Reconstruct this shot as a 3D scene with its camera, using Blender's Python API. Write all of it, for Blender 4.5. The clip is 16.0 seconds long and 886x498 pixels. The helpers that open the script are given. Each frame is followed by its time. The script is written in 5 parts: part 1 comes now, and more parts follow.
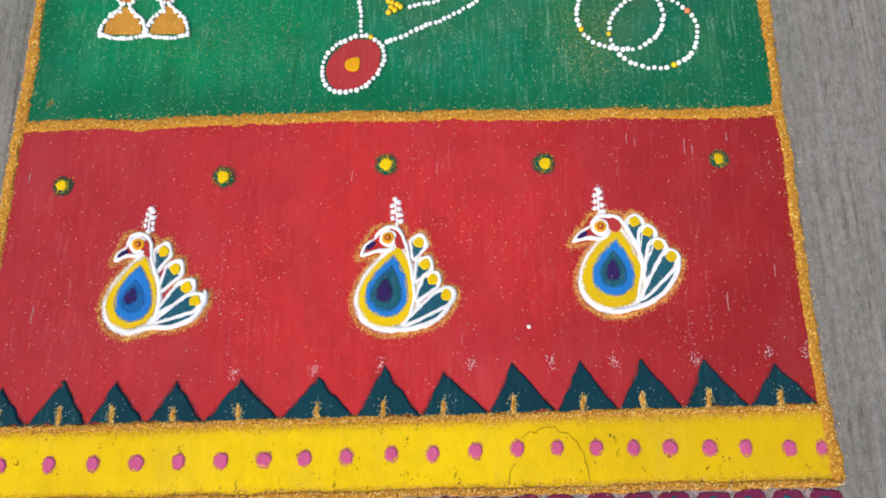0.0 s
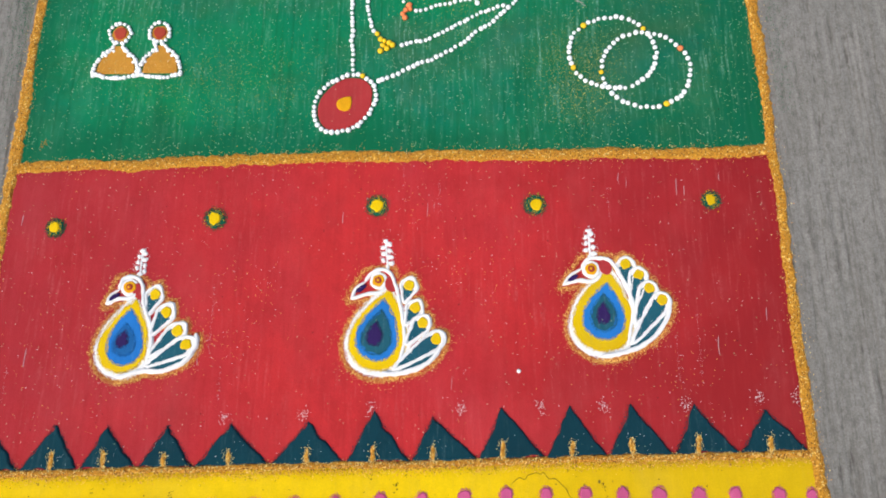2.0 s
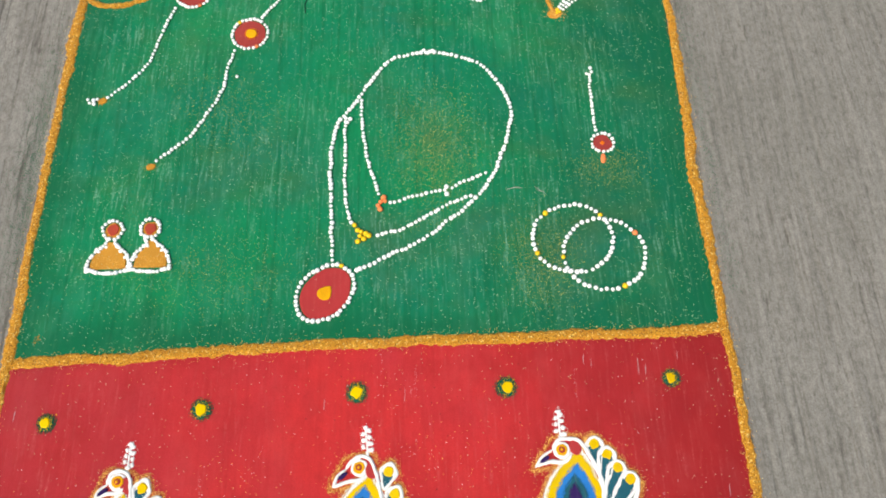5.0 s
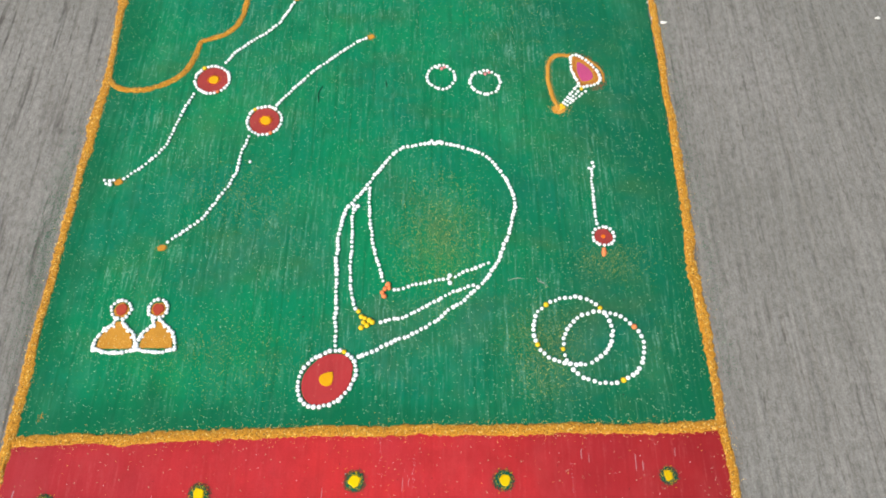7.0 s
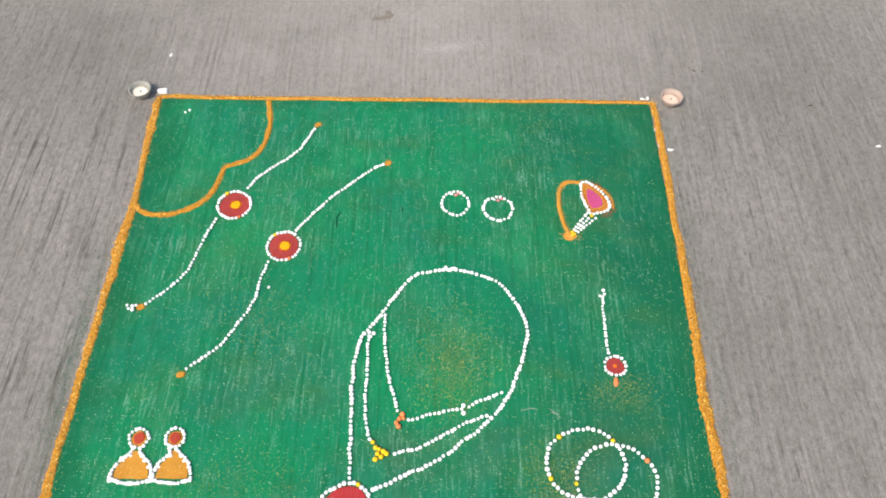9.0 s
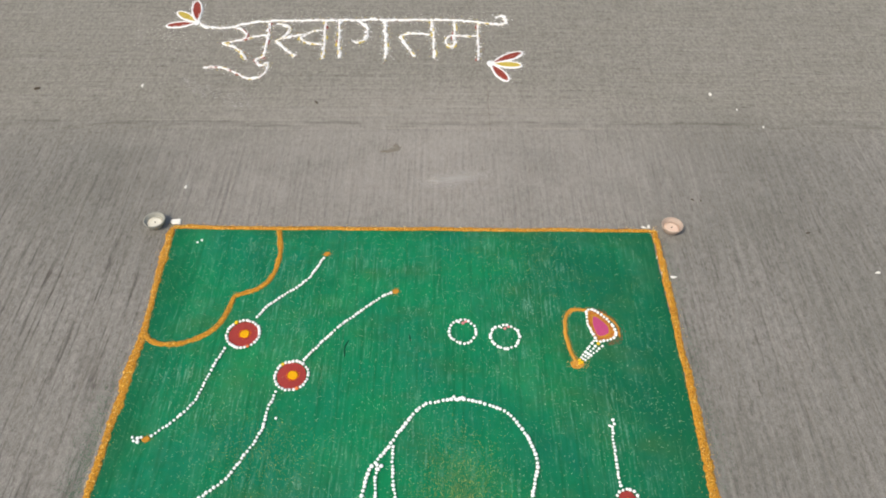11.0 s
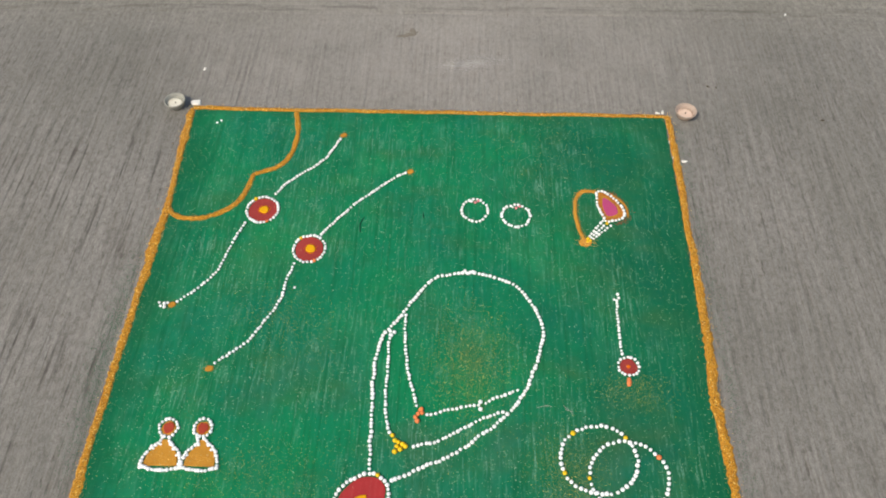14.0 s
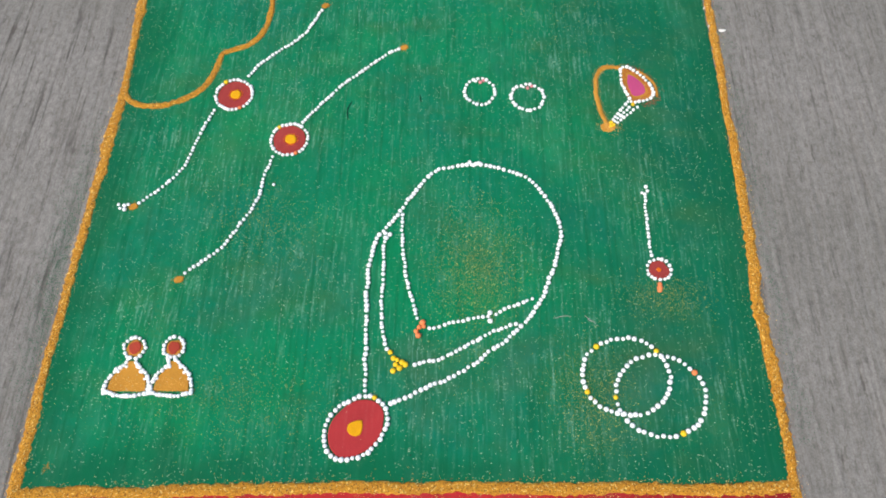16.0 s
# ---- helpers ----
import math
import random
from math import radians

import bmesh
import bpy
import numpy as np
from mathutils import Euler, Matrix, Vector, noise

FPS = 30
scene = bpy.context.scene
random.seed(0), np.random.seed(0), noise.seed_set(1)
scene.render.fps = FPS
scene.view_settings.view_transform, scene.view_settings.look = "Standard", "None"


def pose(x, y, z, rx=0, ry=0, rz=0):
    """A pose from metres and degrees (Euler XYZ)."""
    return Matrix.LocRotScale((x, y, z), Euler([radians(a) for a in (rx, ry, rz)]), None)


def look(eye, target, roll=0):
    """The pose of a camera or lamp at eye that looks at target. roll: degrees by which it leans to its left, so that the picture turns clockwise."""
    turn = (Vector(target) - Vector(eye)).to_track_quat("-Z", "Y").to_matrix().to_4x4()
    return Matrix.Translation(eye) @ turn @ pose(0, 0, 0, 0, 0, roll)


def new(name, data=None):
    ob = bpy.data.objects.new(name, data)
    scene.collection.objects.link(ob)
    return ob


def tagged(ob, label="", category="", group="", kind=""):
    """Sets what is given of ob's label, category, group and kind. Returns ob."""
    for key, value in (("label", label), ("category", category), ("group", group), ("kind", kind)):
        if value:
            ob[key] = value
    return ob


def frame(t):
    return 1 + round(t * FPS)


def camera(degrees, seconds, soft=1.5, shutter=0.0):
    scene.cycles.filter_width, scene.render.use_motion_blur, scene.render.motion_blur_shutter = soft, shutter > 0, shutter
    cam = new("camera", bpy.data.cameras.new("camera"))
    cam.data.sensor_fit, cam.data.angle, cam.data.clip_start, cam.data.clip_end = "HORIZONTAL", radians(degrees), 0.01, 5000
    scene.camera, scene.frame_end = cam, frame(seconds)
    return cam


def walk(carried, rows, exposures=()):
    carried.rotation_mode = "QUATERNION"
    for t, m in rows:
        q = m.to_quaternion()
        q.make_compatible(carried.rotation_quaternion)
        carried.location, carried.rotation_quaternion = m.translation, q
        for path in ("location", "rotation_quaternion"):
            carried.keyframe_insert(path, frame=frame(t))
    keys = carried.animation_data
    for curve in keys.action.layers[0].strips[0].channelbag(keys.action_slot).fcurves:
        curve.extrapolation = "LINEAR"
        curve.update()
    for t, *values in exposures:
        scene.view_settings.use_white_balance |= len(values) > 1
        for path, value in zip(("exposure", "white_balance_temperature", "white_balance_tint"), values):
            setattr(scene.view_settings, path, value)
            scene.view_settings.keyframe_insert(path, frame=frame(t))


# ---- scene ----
cam = camera(58.4, 16.0, soft=1.8)
PATH = [
    (0, (0.075, -0.893, 1.22), (0.069, -0.298, -0.689), -0.6),
    (0.3, (0.091, -0.855, 1.211), (0.071, -0.32, -0.716), -2.7),
    (0.5, (0.101, -0.862, 1.195), (0.058, -0.324, -0.731), -4.1),
    (1, (0.094, -0.852, 1.188), (0.044, -0.345, -0.746), -4.9),
    (1.5, (0.103, -0.852, 1.2), (0.052, -0.332, -0.731), -5.2),
    (2, (0.104, -0.82, 1.242), (0.077, -0.236, -0.67), -2.6),
    (2.5, (0.111, -0.8, 1.268), (0.089, -0.146, -0.622), -1.2),
    (3, (0.111, -0.777, 1.286), (0.116, -0.079, -0.588), 0.1),
    (3.5, (0.111, -0.738, 1.311), (0.127, -0.044, -0.565), -0.4),
    (4, (0.112, -0.726, 1.336), (0.123, -0.012, -0.532), -1.0),
    (4.5, (0.118, -0.722, 1.352), (0.124, 0.049, -0.493), -1.3),
    (5, (0.115, -0.713, 1.37), (0.143, 0.11, -0.452), 0.2),
    (5.2, (0.117, -0.71, 1.374), (0.142, 0.13, -0.44), 0.1),
    (7.3, (0.117, -0.677, 1.427), (0.141, 0.303, -0.317), 1.4),
    (7.5, (0.113, -0.673, 1.433), (0.145, 0.314, -0.307), 1.6),
    (8, (0.119, -0.646, 1.455), (0.139, 0.356, -0.276), 0.0),
    (8.5, (0.111, -0.624, 1.487), (0.118, 0.435, -0.21), 0.3),
    (9, (0.105, -0.604, 1.507), (0.102, 0.522, -0.145), 0.4),
    (9.5, (0.092, -0.597, 1.526), (0.091, 0.633, -0.051), 0.9),
    (10, (0.098, -0.578, 1.541), (0.082, 0.701, 0.004), -0.3),
    (10.2, (0.09, -0.586, 1.537), (0.08, 0.727, 0.027), 0.1),
    (12.3, (0.092, -0.595, 1.554), (0.083, 0.772, 0.0945), -0.4),
    (12.5, (0.09, -0.594, 1.555), (0.076, 0.772, 0.095), -0.4),
    (13, (0.096, -0.601, 1.56), (0.076, 0.76, 0.096), -0.5),
    (13.5, (0.09, -0.642, 1.557), (0.058, 0.695, 0.07), -0.2),
    (13.7, (0.102, -0.653, 1.548), (0.06, 0.605, -0.006), -0.5),
    (13.8, (0.106, -0.652, 1.552), (0.055, 0.563, -0.035), -0.7),
    (14, (0.108, -0.687, 1.528), (0.053, 0.496, -0.083), -1.0),
    (14.2, (0.098, -0.694, 1.511), (0.053, 0.445, -0.133), -0.3),
    (14.5, (0.072, -0.683, 1.45), (0.093, 0.403, -0.229), 1.6),
    (14.7, (0.11, -0.651, 1.428), (0.102, 0.385, -0.283), -1.1),
    (15, (0.094, -0.644, 1.4), (0.109, 0.357, -0.331), 0.5),
    (15.5, (0.11, -0.59, 1.341), (0.075, 0.346, -0.425), -1.8),
    (16, (0.092, -0.55, 1.335), (0.048, 0.401, -0.424), -1.9),
]
LIGHT = [(0, 0.17, 6400, 7), (1.5, 0.17, 6400, 7), (3, 0.25, 6850, 4), (4, 0.3, 7150, 3), (5, 0.35, 7000, 3), (7.5, 0.42, 6600, 3), (8, 0.45, 6850, 3), (9, 0.57, 6700, 9), (10, 0.61, 6850, 8), (10.2, 0.22, 6850, 6),
         (12.5, 0.22, 6950, 5), (13.5, 0.18, 6900, 6), (14, 0.1, 6900, 5), (14.2, 0.1, 6900, 5), (14.5, 0.26, 6700, 6), (15.5, 0.28, 6250, 5), (16, 0.25, 6400, 7)]
walk(cam, [(t, look(e, a, r)) for t, e, a, r in PATH], LIGHT)

# ---- world and light: open shade, soft daylight from behind on the left ----
SUN_EL, SUN_AZ = radians(52), radians(222)
world = bpy.data.worlds.new("sky")
scene.world = world
world.use_nodes = True
wn = world.node_tree
sky = wn.nodes.new("ShaderNodeTexSky")
sky.sky_type, sky.sun_disc = "NISHITA", False
sky.sun_elevation, sky.sun_rotation = SUN_EL, SUN_AZ
sky.dust_density, sky.air_density = 3.0, 1.0
wn.links.new(sky.outputs[0], wn.nodes["Background"].inputs[0])
wn.nodes["Background"].inputs[1].default_value = 0.15
sun = new("sun", bpy.data.lights.new("sun", "SUN"))
sun.data.energy, sun.data.angle, sun.data.color = 2.0, radians(14), (1.0, 0.93, 0.84)
sun_dir = Vector((math.sin(SUN_AZ) * math.cos(SUN_EL), math.cos(SUN_AZ) * math.cos(SUN_EL), math.sin(SUN_EL)))
sun.matrix_world = look(sun_dir * 20, (0, 0, 0))


# ---- materials ----
def lin(r, g, b):
    """A linear colour from 8-bit values."""
    return tuple((c / 255 / 12.92) if c < 10 else ((c / 255 + 0.055) / 1.055) ** 2.4 for c in (r, g, b)) + (1.0,)


class Nodes:
    """A small helper that wires up one material."""

    def __init__(self, name):
        self.mat = bpy.data.materials.new(name)
        self.mat.use_nodes = True
        self.tree = self.mat.node_tree
        self.bsdf = self.tree.nodes["Principled BSDF"]
        self.pos = self.tree.nodes.new("ShaderNodeNewGeometry").outputs["Position"]

    def link(self, a, b):
        self.tree.links.new(a, b)

    def scaled(self, sx, sy, sz, turn=0.0):
        n = self.tree.nodes.new("ShaderNodeMapping")
        n.inputs["Scale"].default_value = (sx, sy, sz)
        n.inputs["Rotation"].default_value = (0, 0, turn)
        self.link(self.pos, n.inputs["Vector"])
        return n.outputs[0]

    def noise(self, vec, scale=1.0, detail=3.0, rough=0.55):
        n = self.tree.nodes.new("ShaderNodeTexNoise")
        n.inputs["Scale"].default_value = scale
        n.inputs["Detail"].default_value = detail
        n.inputs["Roughness"].default_value = rough
        self.link(vec, n.inputs["Vector"])
        return n.outputs["Fac"]

    def cells(self, vec, scale=1.0):
        n = self.tree.nodes.new("ShaderNodeTexVoronoi")
        n.inputs["Scale"].default_value = scale
        self.link(vec, n.inputs["Vector"])
        split = self.tree.nodes.new("ShaderNodeSeparateColor")
        self.link(n.outputs["Color"], split.inputs[0])
        return n.outputs["Distance"], split.outputs[0], split.outputs[1]

    def step(self, value, low, high, a=0.0, b=1.0):
        n = self.tree.nodes.new("ShaderNodeMapRange")
        for key, v in (("From Min", low), ("From Max", high), ("To Min", a), ("To Max", b)):
            n.inputs[key].default_value = v
        self.link(value, n.inputs["Value"])
        return n.outputs[0]

    def math(self, op, a, b):
        n = self.tree.nodes.new("ShaderNodeMath")
        n.operation = op
        for slot, v in zip(n.inputs, (a, b)):
            if isinstance(v, (int, float)):
                slot.default_value = v
            else:
                self.link(v, slot)
        return n.outputs[0]

    def mix(self, fac, a, b, kind="MIX"):
        n = self.tree.nodes.new("ShaderNodeMix")
        n.data_type, n.blend_type = "RGBA", kind
        for slot, v in ((n.inputs[0], fac), (n.inputs[6], a), (n.inputs[7], b)):
            if isinstance(v, (int, float, tuple)):
                slot.default_value = v
            else:
                self.link(v, slot)
        return n.outputs[2]

    def bump(self, height, strength, distance):
        n = self.tree.nodes.new("ShaderNodeBump")
        n.inputs["Strength"].default_value = strength
        n.inputs["Distance"].default_value = distance
        self.link(height, n.inputs["Height"])
        self.link(n.outputs[0], self.bsdf.inputs["Normal"])

    def done(self, colour, rough=0.9, metal=0.0, spec=0.25):
        for key, v in (("Base Color", colour), ("Roughness", rough), ("Metallic", metal), ("Specular IOR Level", spec)):
            if isinstance(v, (int, float, tuple)):
                self.bsdf.inputs[key].default_value = v
            else:
                self.link(v, self.bsdf.inputs[key])
        return self.mat


def powder(name, base, second, streak=0.0, streak_colour=(0.4, 0.42, 0.38, 1), glitter=0.0, grain=0.35, pits=0.0, dusty=0.0, grooves=0.0, deep=None, tint=None, left_tone=None, thick=None):
    """Coloured rangoli powder: two tones, sandy grain, pale streaks along the brushed floor, gold flecks."""
    n = Nodes(name)
    broad = n.step(n.noise(n.scaled(1, 1, 1), 3.2, 4.0, 0.6), 0.36, 0.66)
    colour = n.mix(broad, base, second)
    # deep: darker tone towards the field's right side, with a noisy edge
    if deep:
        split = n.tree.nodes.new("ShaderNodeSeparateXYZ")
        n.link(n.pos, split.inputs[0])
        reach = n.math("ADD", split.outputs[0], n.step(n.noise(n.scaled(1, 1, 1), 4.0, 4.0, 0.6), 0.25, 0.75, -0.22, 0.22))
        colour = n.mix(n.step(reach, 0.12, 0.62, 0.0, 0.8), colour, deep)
    # a second, darker tone towards the field's left side
    if left_tone:
        colour = n.mix(n.step(reach, -0.12, -0.6, 0.0, 0.7), colour, left_tone)
        damp = n.step(n.noise(n.scaled(1, 0.8, 1), 10, 6.0, 0.72), 0.52, 0.70, 0.0, 0.5)
        colour = n.mix(damp, colour, tuple(c * 0.55 for c in base[:3]) + (1,))
    if tint:
        spilt = n.step(n.noise(n.scaled(1, 1, 1), 5.2, 5.0, 0.65), 0.5, 0.7)
        spilt = n.math("MULTIPLY", spilt, n.step(n.noise(n.scaled(1, 1, 1), 330, 2.0, 0.7), 0.40, 0.62))
        colour = n.mix(n.math("MULTIPLY", spilt, 0.5), colour, tint)
        worn = n.step(n.noise(n.scaled(0.8, 1.5, 1), 4.2, 6.0, 0.68), 0.50, 0.70)
        colour = n.mix(n.math("MULTIPLY", worn, 0.5), colour, tuple(c * 0.8 for c in tint[:3]) + (1,))
        wet = n.step(n.noise(n.scaled(1.2, 0.8, 1), 6.4, 5.0, 0.68), 0.54, 0.70)
        colour = n.mix(n.math("MULTIPLY", wet, 0.5), colour, tuple(c * 0.62 for c in second[:3]) + (1,))
    bare = 1.0
    if thick:
        # denser, smoother powder poured along the borders
        half, low, high, shade = thick
        wide = n.math("SUBTRACT", half, n.math("ABSOLUTE", split.outputs[0], 0.0))
        deepest = n.math("MINIMUM", wide, n.math("MINIMUM", n.math("SUBTRACT", split.outputs[1], low), n.math("SUBTRACT", high, split.outputs[1])))
        deepest = n.math("ADD", deepest, n.step(n.noise(n.scaled(1, 1, 1), 6.0, 4.0, 0.65), 0.25, 0.75, -0.06, 0.06))
        dense = n.step(deepest, 0.10, 0.02)
        colour = n.mix(n.math("MULTIPLY", dense, 0.8), colour, shade)
        bare = n.step(dense, 0.0, 1.0, 1.0, 0.3)
    mottle = n.noise(n.scaled(1.3, 0.8, 1), 26, 4.0, 0.65)
    colour = n.mix(n.step(mottle, 0.42, 0.75, 0.0, grain * 1.1), colour, tuple(c * 0.55 for c in base[:3]) + (1,))
    thin = n.step(n.noise(n.scaled(95, 3.2, 1), 1.0, 2.0, 0.5), 0.52, 0.68)
    colour = n.mix(n.math("MULTIPLY", thin, grooves), colour, tuple(c * 0.42 for c in base[:3]) + (1,))
    fine = n.noise(n.scaled(1, 1, 1), 520, 2.0, 0.7)
    colour = n.mix(n.step(fine, 0.3, 0.72, 0.0, grain), colour, tuple(c * 0.42 for c in base[:3]) + (1,))
    if dusty:
        smear = n.noise(n.scaled(8, 3.6, 1), 1.0, 6.0, 0.7)
        colour = n.mix(n.step(smear, 0.5, 0.78, 0.0, dusty), colour, streak_colour)
    if streak:
        lines = n.noise(n.scaled(170, 15, 1), 1.0, 2.5, 0.6)
        where = n.noise(n.scaled(1, 1, 1), 5.0, 3.0, 0.6)
        mask = n.math("MULTIPLY", n.step(lines, 0.53, 0.72), n.step(where, 0.36, 0.66))
        mask = n.math("MULTIPLY", mask, n.step(n.noise(n.scaled(1, 1, 1), 260, 2.0), 0.35, 0.6))
        mask = n.math("MULTIPLY", mask, bare)
        colour = n.mix(n.math("MULTIPLY", mask, streak), colour, streak_colour)
    if pits:
        dist, r1, r2 = n.cells(n.scaled(1, 0.7, 1), 90)
        hole = n.math("MULTIPLY", n.step(dist, 0.22, 0.12), n.math("GREATER_THAN", r1, 1.0 - pits))
        hole = n.math("MULTIPLY", hole, n.step(n.noise(n.scaled(1, 1, 1), 7), 0.5, 0.56))
        colour = n.mix(n.math("MULTIPLY", hole, 0.8), colour, (0.05, 0.045, 0.03, 1))
    metal = 0.0
    if glitter:
        dist, r1, r2 = n.cells(n.scaled(1, 1, 1), 560)
        patch = n.step(n.noise(n.scaled(1, 1, 1), 4.3, 4.0, 0.6), 0.34, 0.72, 0.25, 1.0)
        chance = n.math("MULTIPLY", patch, glitter)
        fleck = n.math("GREATER_THAN", n.math("ADD", r1, chance), 1.0)
        fleck = n.math("MULTIPLY", fleck, n.step(dist, 0.55, 0.3))
        colour = n.mix(n.math("MULTIPLY", fleck, 0.75), colour, n.mix(r2, lin(96, 150, 96), lin(222, 232, 200)))
        metal = 0.0
    both = n.math("ADD", fine, n.math("MULTIPLY", n.noise(n.scaled(120, 14, 40), 1.0), 0.9))
    n.bump(both, 0.5, 0.0012)
    return n.done(colour, 0.92, metal, 0.2)


def gold_powder():
    n = Nodes("gold_glitter")
    dist, r1, r2 = n.cells(n.scaled(1, 1, 1), 640)
    colour = n.mix(r1, lin(188, 122, 20), lin(228, 164, 44))
    colour = n.mix(n.step(n.noise(n.scaled(1, 1, 1), 14, 4.0), 0.4, 0.7, 0, 0.6), colour, lin(202, 132, 28))
    clump = n.noise(n.scaled(1, 1, 1), 210, 3.0, 0.7)
    colour = n.mix(n.step(clump, 0.54, 0.74, 0, 0.6), colour, lin(138, 80, 16))
    colour = n.mix(n.step(clump, 0.46, 0.3, 0, 0.7), colour, lin(250, 200, 80))
    dist2, c1, c2 = n.cells(n.scaled(1, 1, 1), 330)
    colour = n.mix(n.math("GREATER_THAN", c2, 0.975), colour, lin(250, 206, 104))
    colour = n.mix(n.math("LESS_THAN", r2, 0.07), colour, lin(104, 62, 14))
    n.bump(n.math("ADD", dist, n.math("MULTIPLY", clump, 1.6)), 0.8, 0.0022)
    return n.done(colour, n.step(r2, 0, 1, 0.35, 0.7), 0.1, 0.4)


def glint():
    """Loose glitter grains, lighter than the poured gold."""
    n = Nodes("glitter_grains")
    dist, r1, r2 = n.cells(n.scaled(1, 1, 1), 420)
    colour = n.mix(r1, lin(184, 92, 16), lin(255, 214, 116))
    return n.done(colour, 0.5, 0.1, 0.4)


def pale_glint():
    """Pale glitter sieved over the green: straw, olive and silvery grains."""
    n = Nodes("pale_glitter_grains")
    dist, r1, r2 = n.cells(n.scaled(1, 1, 1), 420)
    colour = n.mix(r1, lin(140, 176, 124), lin(248, 250, 232))
    colour = n.mix(n.math("GREATER_THAN", r2, 0.88), colour, lin(200, 176, 80))
    return n.done(colour, 0.5, 0.1, 0.4)


def olive_glint():
    """Gold glitter worked into the green until it looks olive."""
    n = Nodes("olive_glitter_grains")
    dist, r1, r2 = n.cells(n.scaled(1, 1, 1), 420)
    colour = n.mix(r1, lin(96, 108, 34), lin(170, 156, 64))
    colour = n.mix(n.math("GREATER_THAN", r2, 0.9), colour, lin(240, 214, 110))
    return n.done(colour, 0.6, 0.1, 0.3)


def plain(name, base, rough=0.6, spec=0.4, vary=0.15, scale=60, metal=0.0):
    n = Nodes(name)
    fac = n.step(n.noise(n.scaled(1, 1, 1), scale, 4.0), 0.35, 0.7, 0, vary)
    colour = n.mix(fac, base, tuple(c * 0.35 for c in base[:3]) + (1,))
    n.bump(n.noise(n.scaled(1, 1, 1), scale * 8, 2.0), 0.25, 0.0008)
    return n.done(colour, rough, metal, spec)


def concrete():
    """Grey brushed concrete: long streaks along the brush marks, stains and sandy grain."""
    n = Nodes("brushed_concrete")
    split = n.tree.nodes.new("ShaderNodeSeparateXYZ")
    n.link(n.pos, split.inputs[0])
    edge = n.math("ADD", split.outputs[1], n.step(n.noise(n.scaled(1, 1, 1), 5), 0, 1, -0.05, 0.05))
    far = n.step(edge, 1.2, 1.45)
    warp = n.noise(n.scaled(1, 1, 1), 9.0, 3.0)
    bend = n.tree.nodes.new("ShaderNodeVectorMath")
    bend.operation = "ADD"
    shift = n.tree.nodes.new("ShaderNodeCombineXYZ")
    for k in (0, 1):
        n.link(n.step(warp, 0.3, 0.7, -0.0016, 0.0016), shift.inputs[k])
    n.link(n.pos, bend.inputs[0])
    n.link(shift.outputs[0], bend.inputs[1])
    straight, n.pos = n.pos, bend.outputs[0]
    along_y = n.noise(n.scaled(95, 3.2, 1), 1.0, 2.0, 0.5)
    fine_y = n.noise(n.scaled(125, 16, 1), 1.0, 3.0, 0.65)
    along_x = n.noise(n.scaled(2.6, 72, 1), 1.0, 2.0, 0.5)
    fine_x = n.noise(n.scaled(13, 105, 1), 1.0, 3.0, 0.65)
    n.pos = straight
    ragged = n.noise(n.scaled(34, 9, 1), 1.0, 4.0, 0.7)
    thin_y = n.step(n.noise(n.scaled(190, 5.5, 1), 1.0, 2.0, 0.6), 0.52, 0.64)
    lines = n.mix(far, along_y, along_x)
    fine = n.mix(far, fine_y, fine_x)
    broad = n.noise(n.scaled(1, 1, 1), 1.3, 5.0, 0.6)
    sand = n.noise(n.scaled(1, 1, 1), 300, 3.0, 0.75)
    blot = n.noise(n.scaled(1, 0.6, 1), 90, 5.0, 0.8)
    groove = n.math("MULTIPLY", n.step(lines, 0.54, 0.66), n.step(fine, 0.36, 0.62, 0.1, 1.0))
    groove = n.math("MULTIPLY", groove, n.step(n.noise(n.scaled(1, 1, 1), 2.6, 3.0), 0.35, 0.65, 0.3, 1.35))
    scratch = n.math("MULTIPLY", n.step(fine, 0.57, 0.68), n.step(blot, 0.35, 0.6))
    colour = n.mix(n.step(broad, 0.34, 0.66), lin(125, 123, 116), lin(148, 144, 138))
    colour = n.mix(n.math("MULTIPLY", far, 0.75), colour, lin(152, 147, 136))
    colour = n.mix(n.step(blot, 0.43, 0.66, 0.0, 0.74), colour, lin(99, 95, 89))
    colour = n.mix(n.step(lines, 0.46, 0.30, 0.0, 0.3), colour, lin(159, 154, 147))
    colour = n.mix(n.math("MULTIPLY", scratch, 0.72), colour, lin(80, 74, 68))
    patchy = n.step(n.noise(n.scaled(1, 1, 1), 3.4, 3.0), 0.35, 0.65, 0.25, 1.0)
    hair = n.math("MULTIPLY", n.math("MULTIPLY", thin_y, patchy), n.step(far, 0.0, 1.0, 0.28, 0.0))
    colour = n.mix(n.step(ragged, 0.52, 0.7, 0.0, 0.3), colour, lin(104, 97, 89))
    colour = n.mix(n.step(ragged, 0.46, 0.3, 0.0, 0.35), colour, lin(158, 153, 146))
    colour = n.mix(hair, colour, lin(88, 80, 72))
    groove = n.math("MULTIPLY", groove, n.step(far, 0.0, 1.0, 1.0, 0.62))
    trodden = n.step(n.math("ADD", edge, n.step(broad, 0.3, 0.7, -0.2, 0.2)), 0.8, 1.15, 1.0, 0.5)
    groove = n.math("MULTIPLY", groove, trodden)
    groove = n.math("MULTIPLY", groove, n.step(split.outputs[0], -0.9, 0.9, 1.3, 0.7))
    colour = n.mix(n.math("MULTIPLY", groove, 0.52), colour, lin(67, 62, 57))
    colour = n.mix(n.step(sand, 0.4, 0.66, 0.0, 0.45), colour, lin(88, 82, 76))
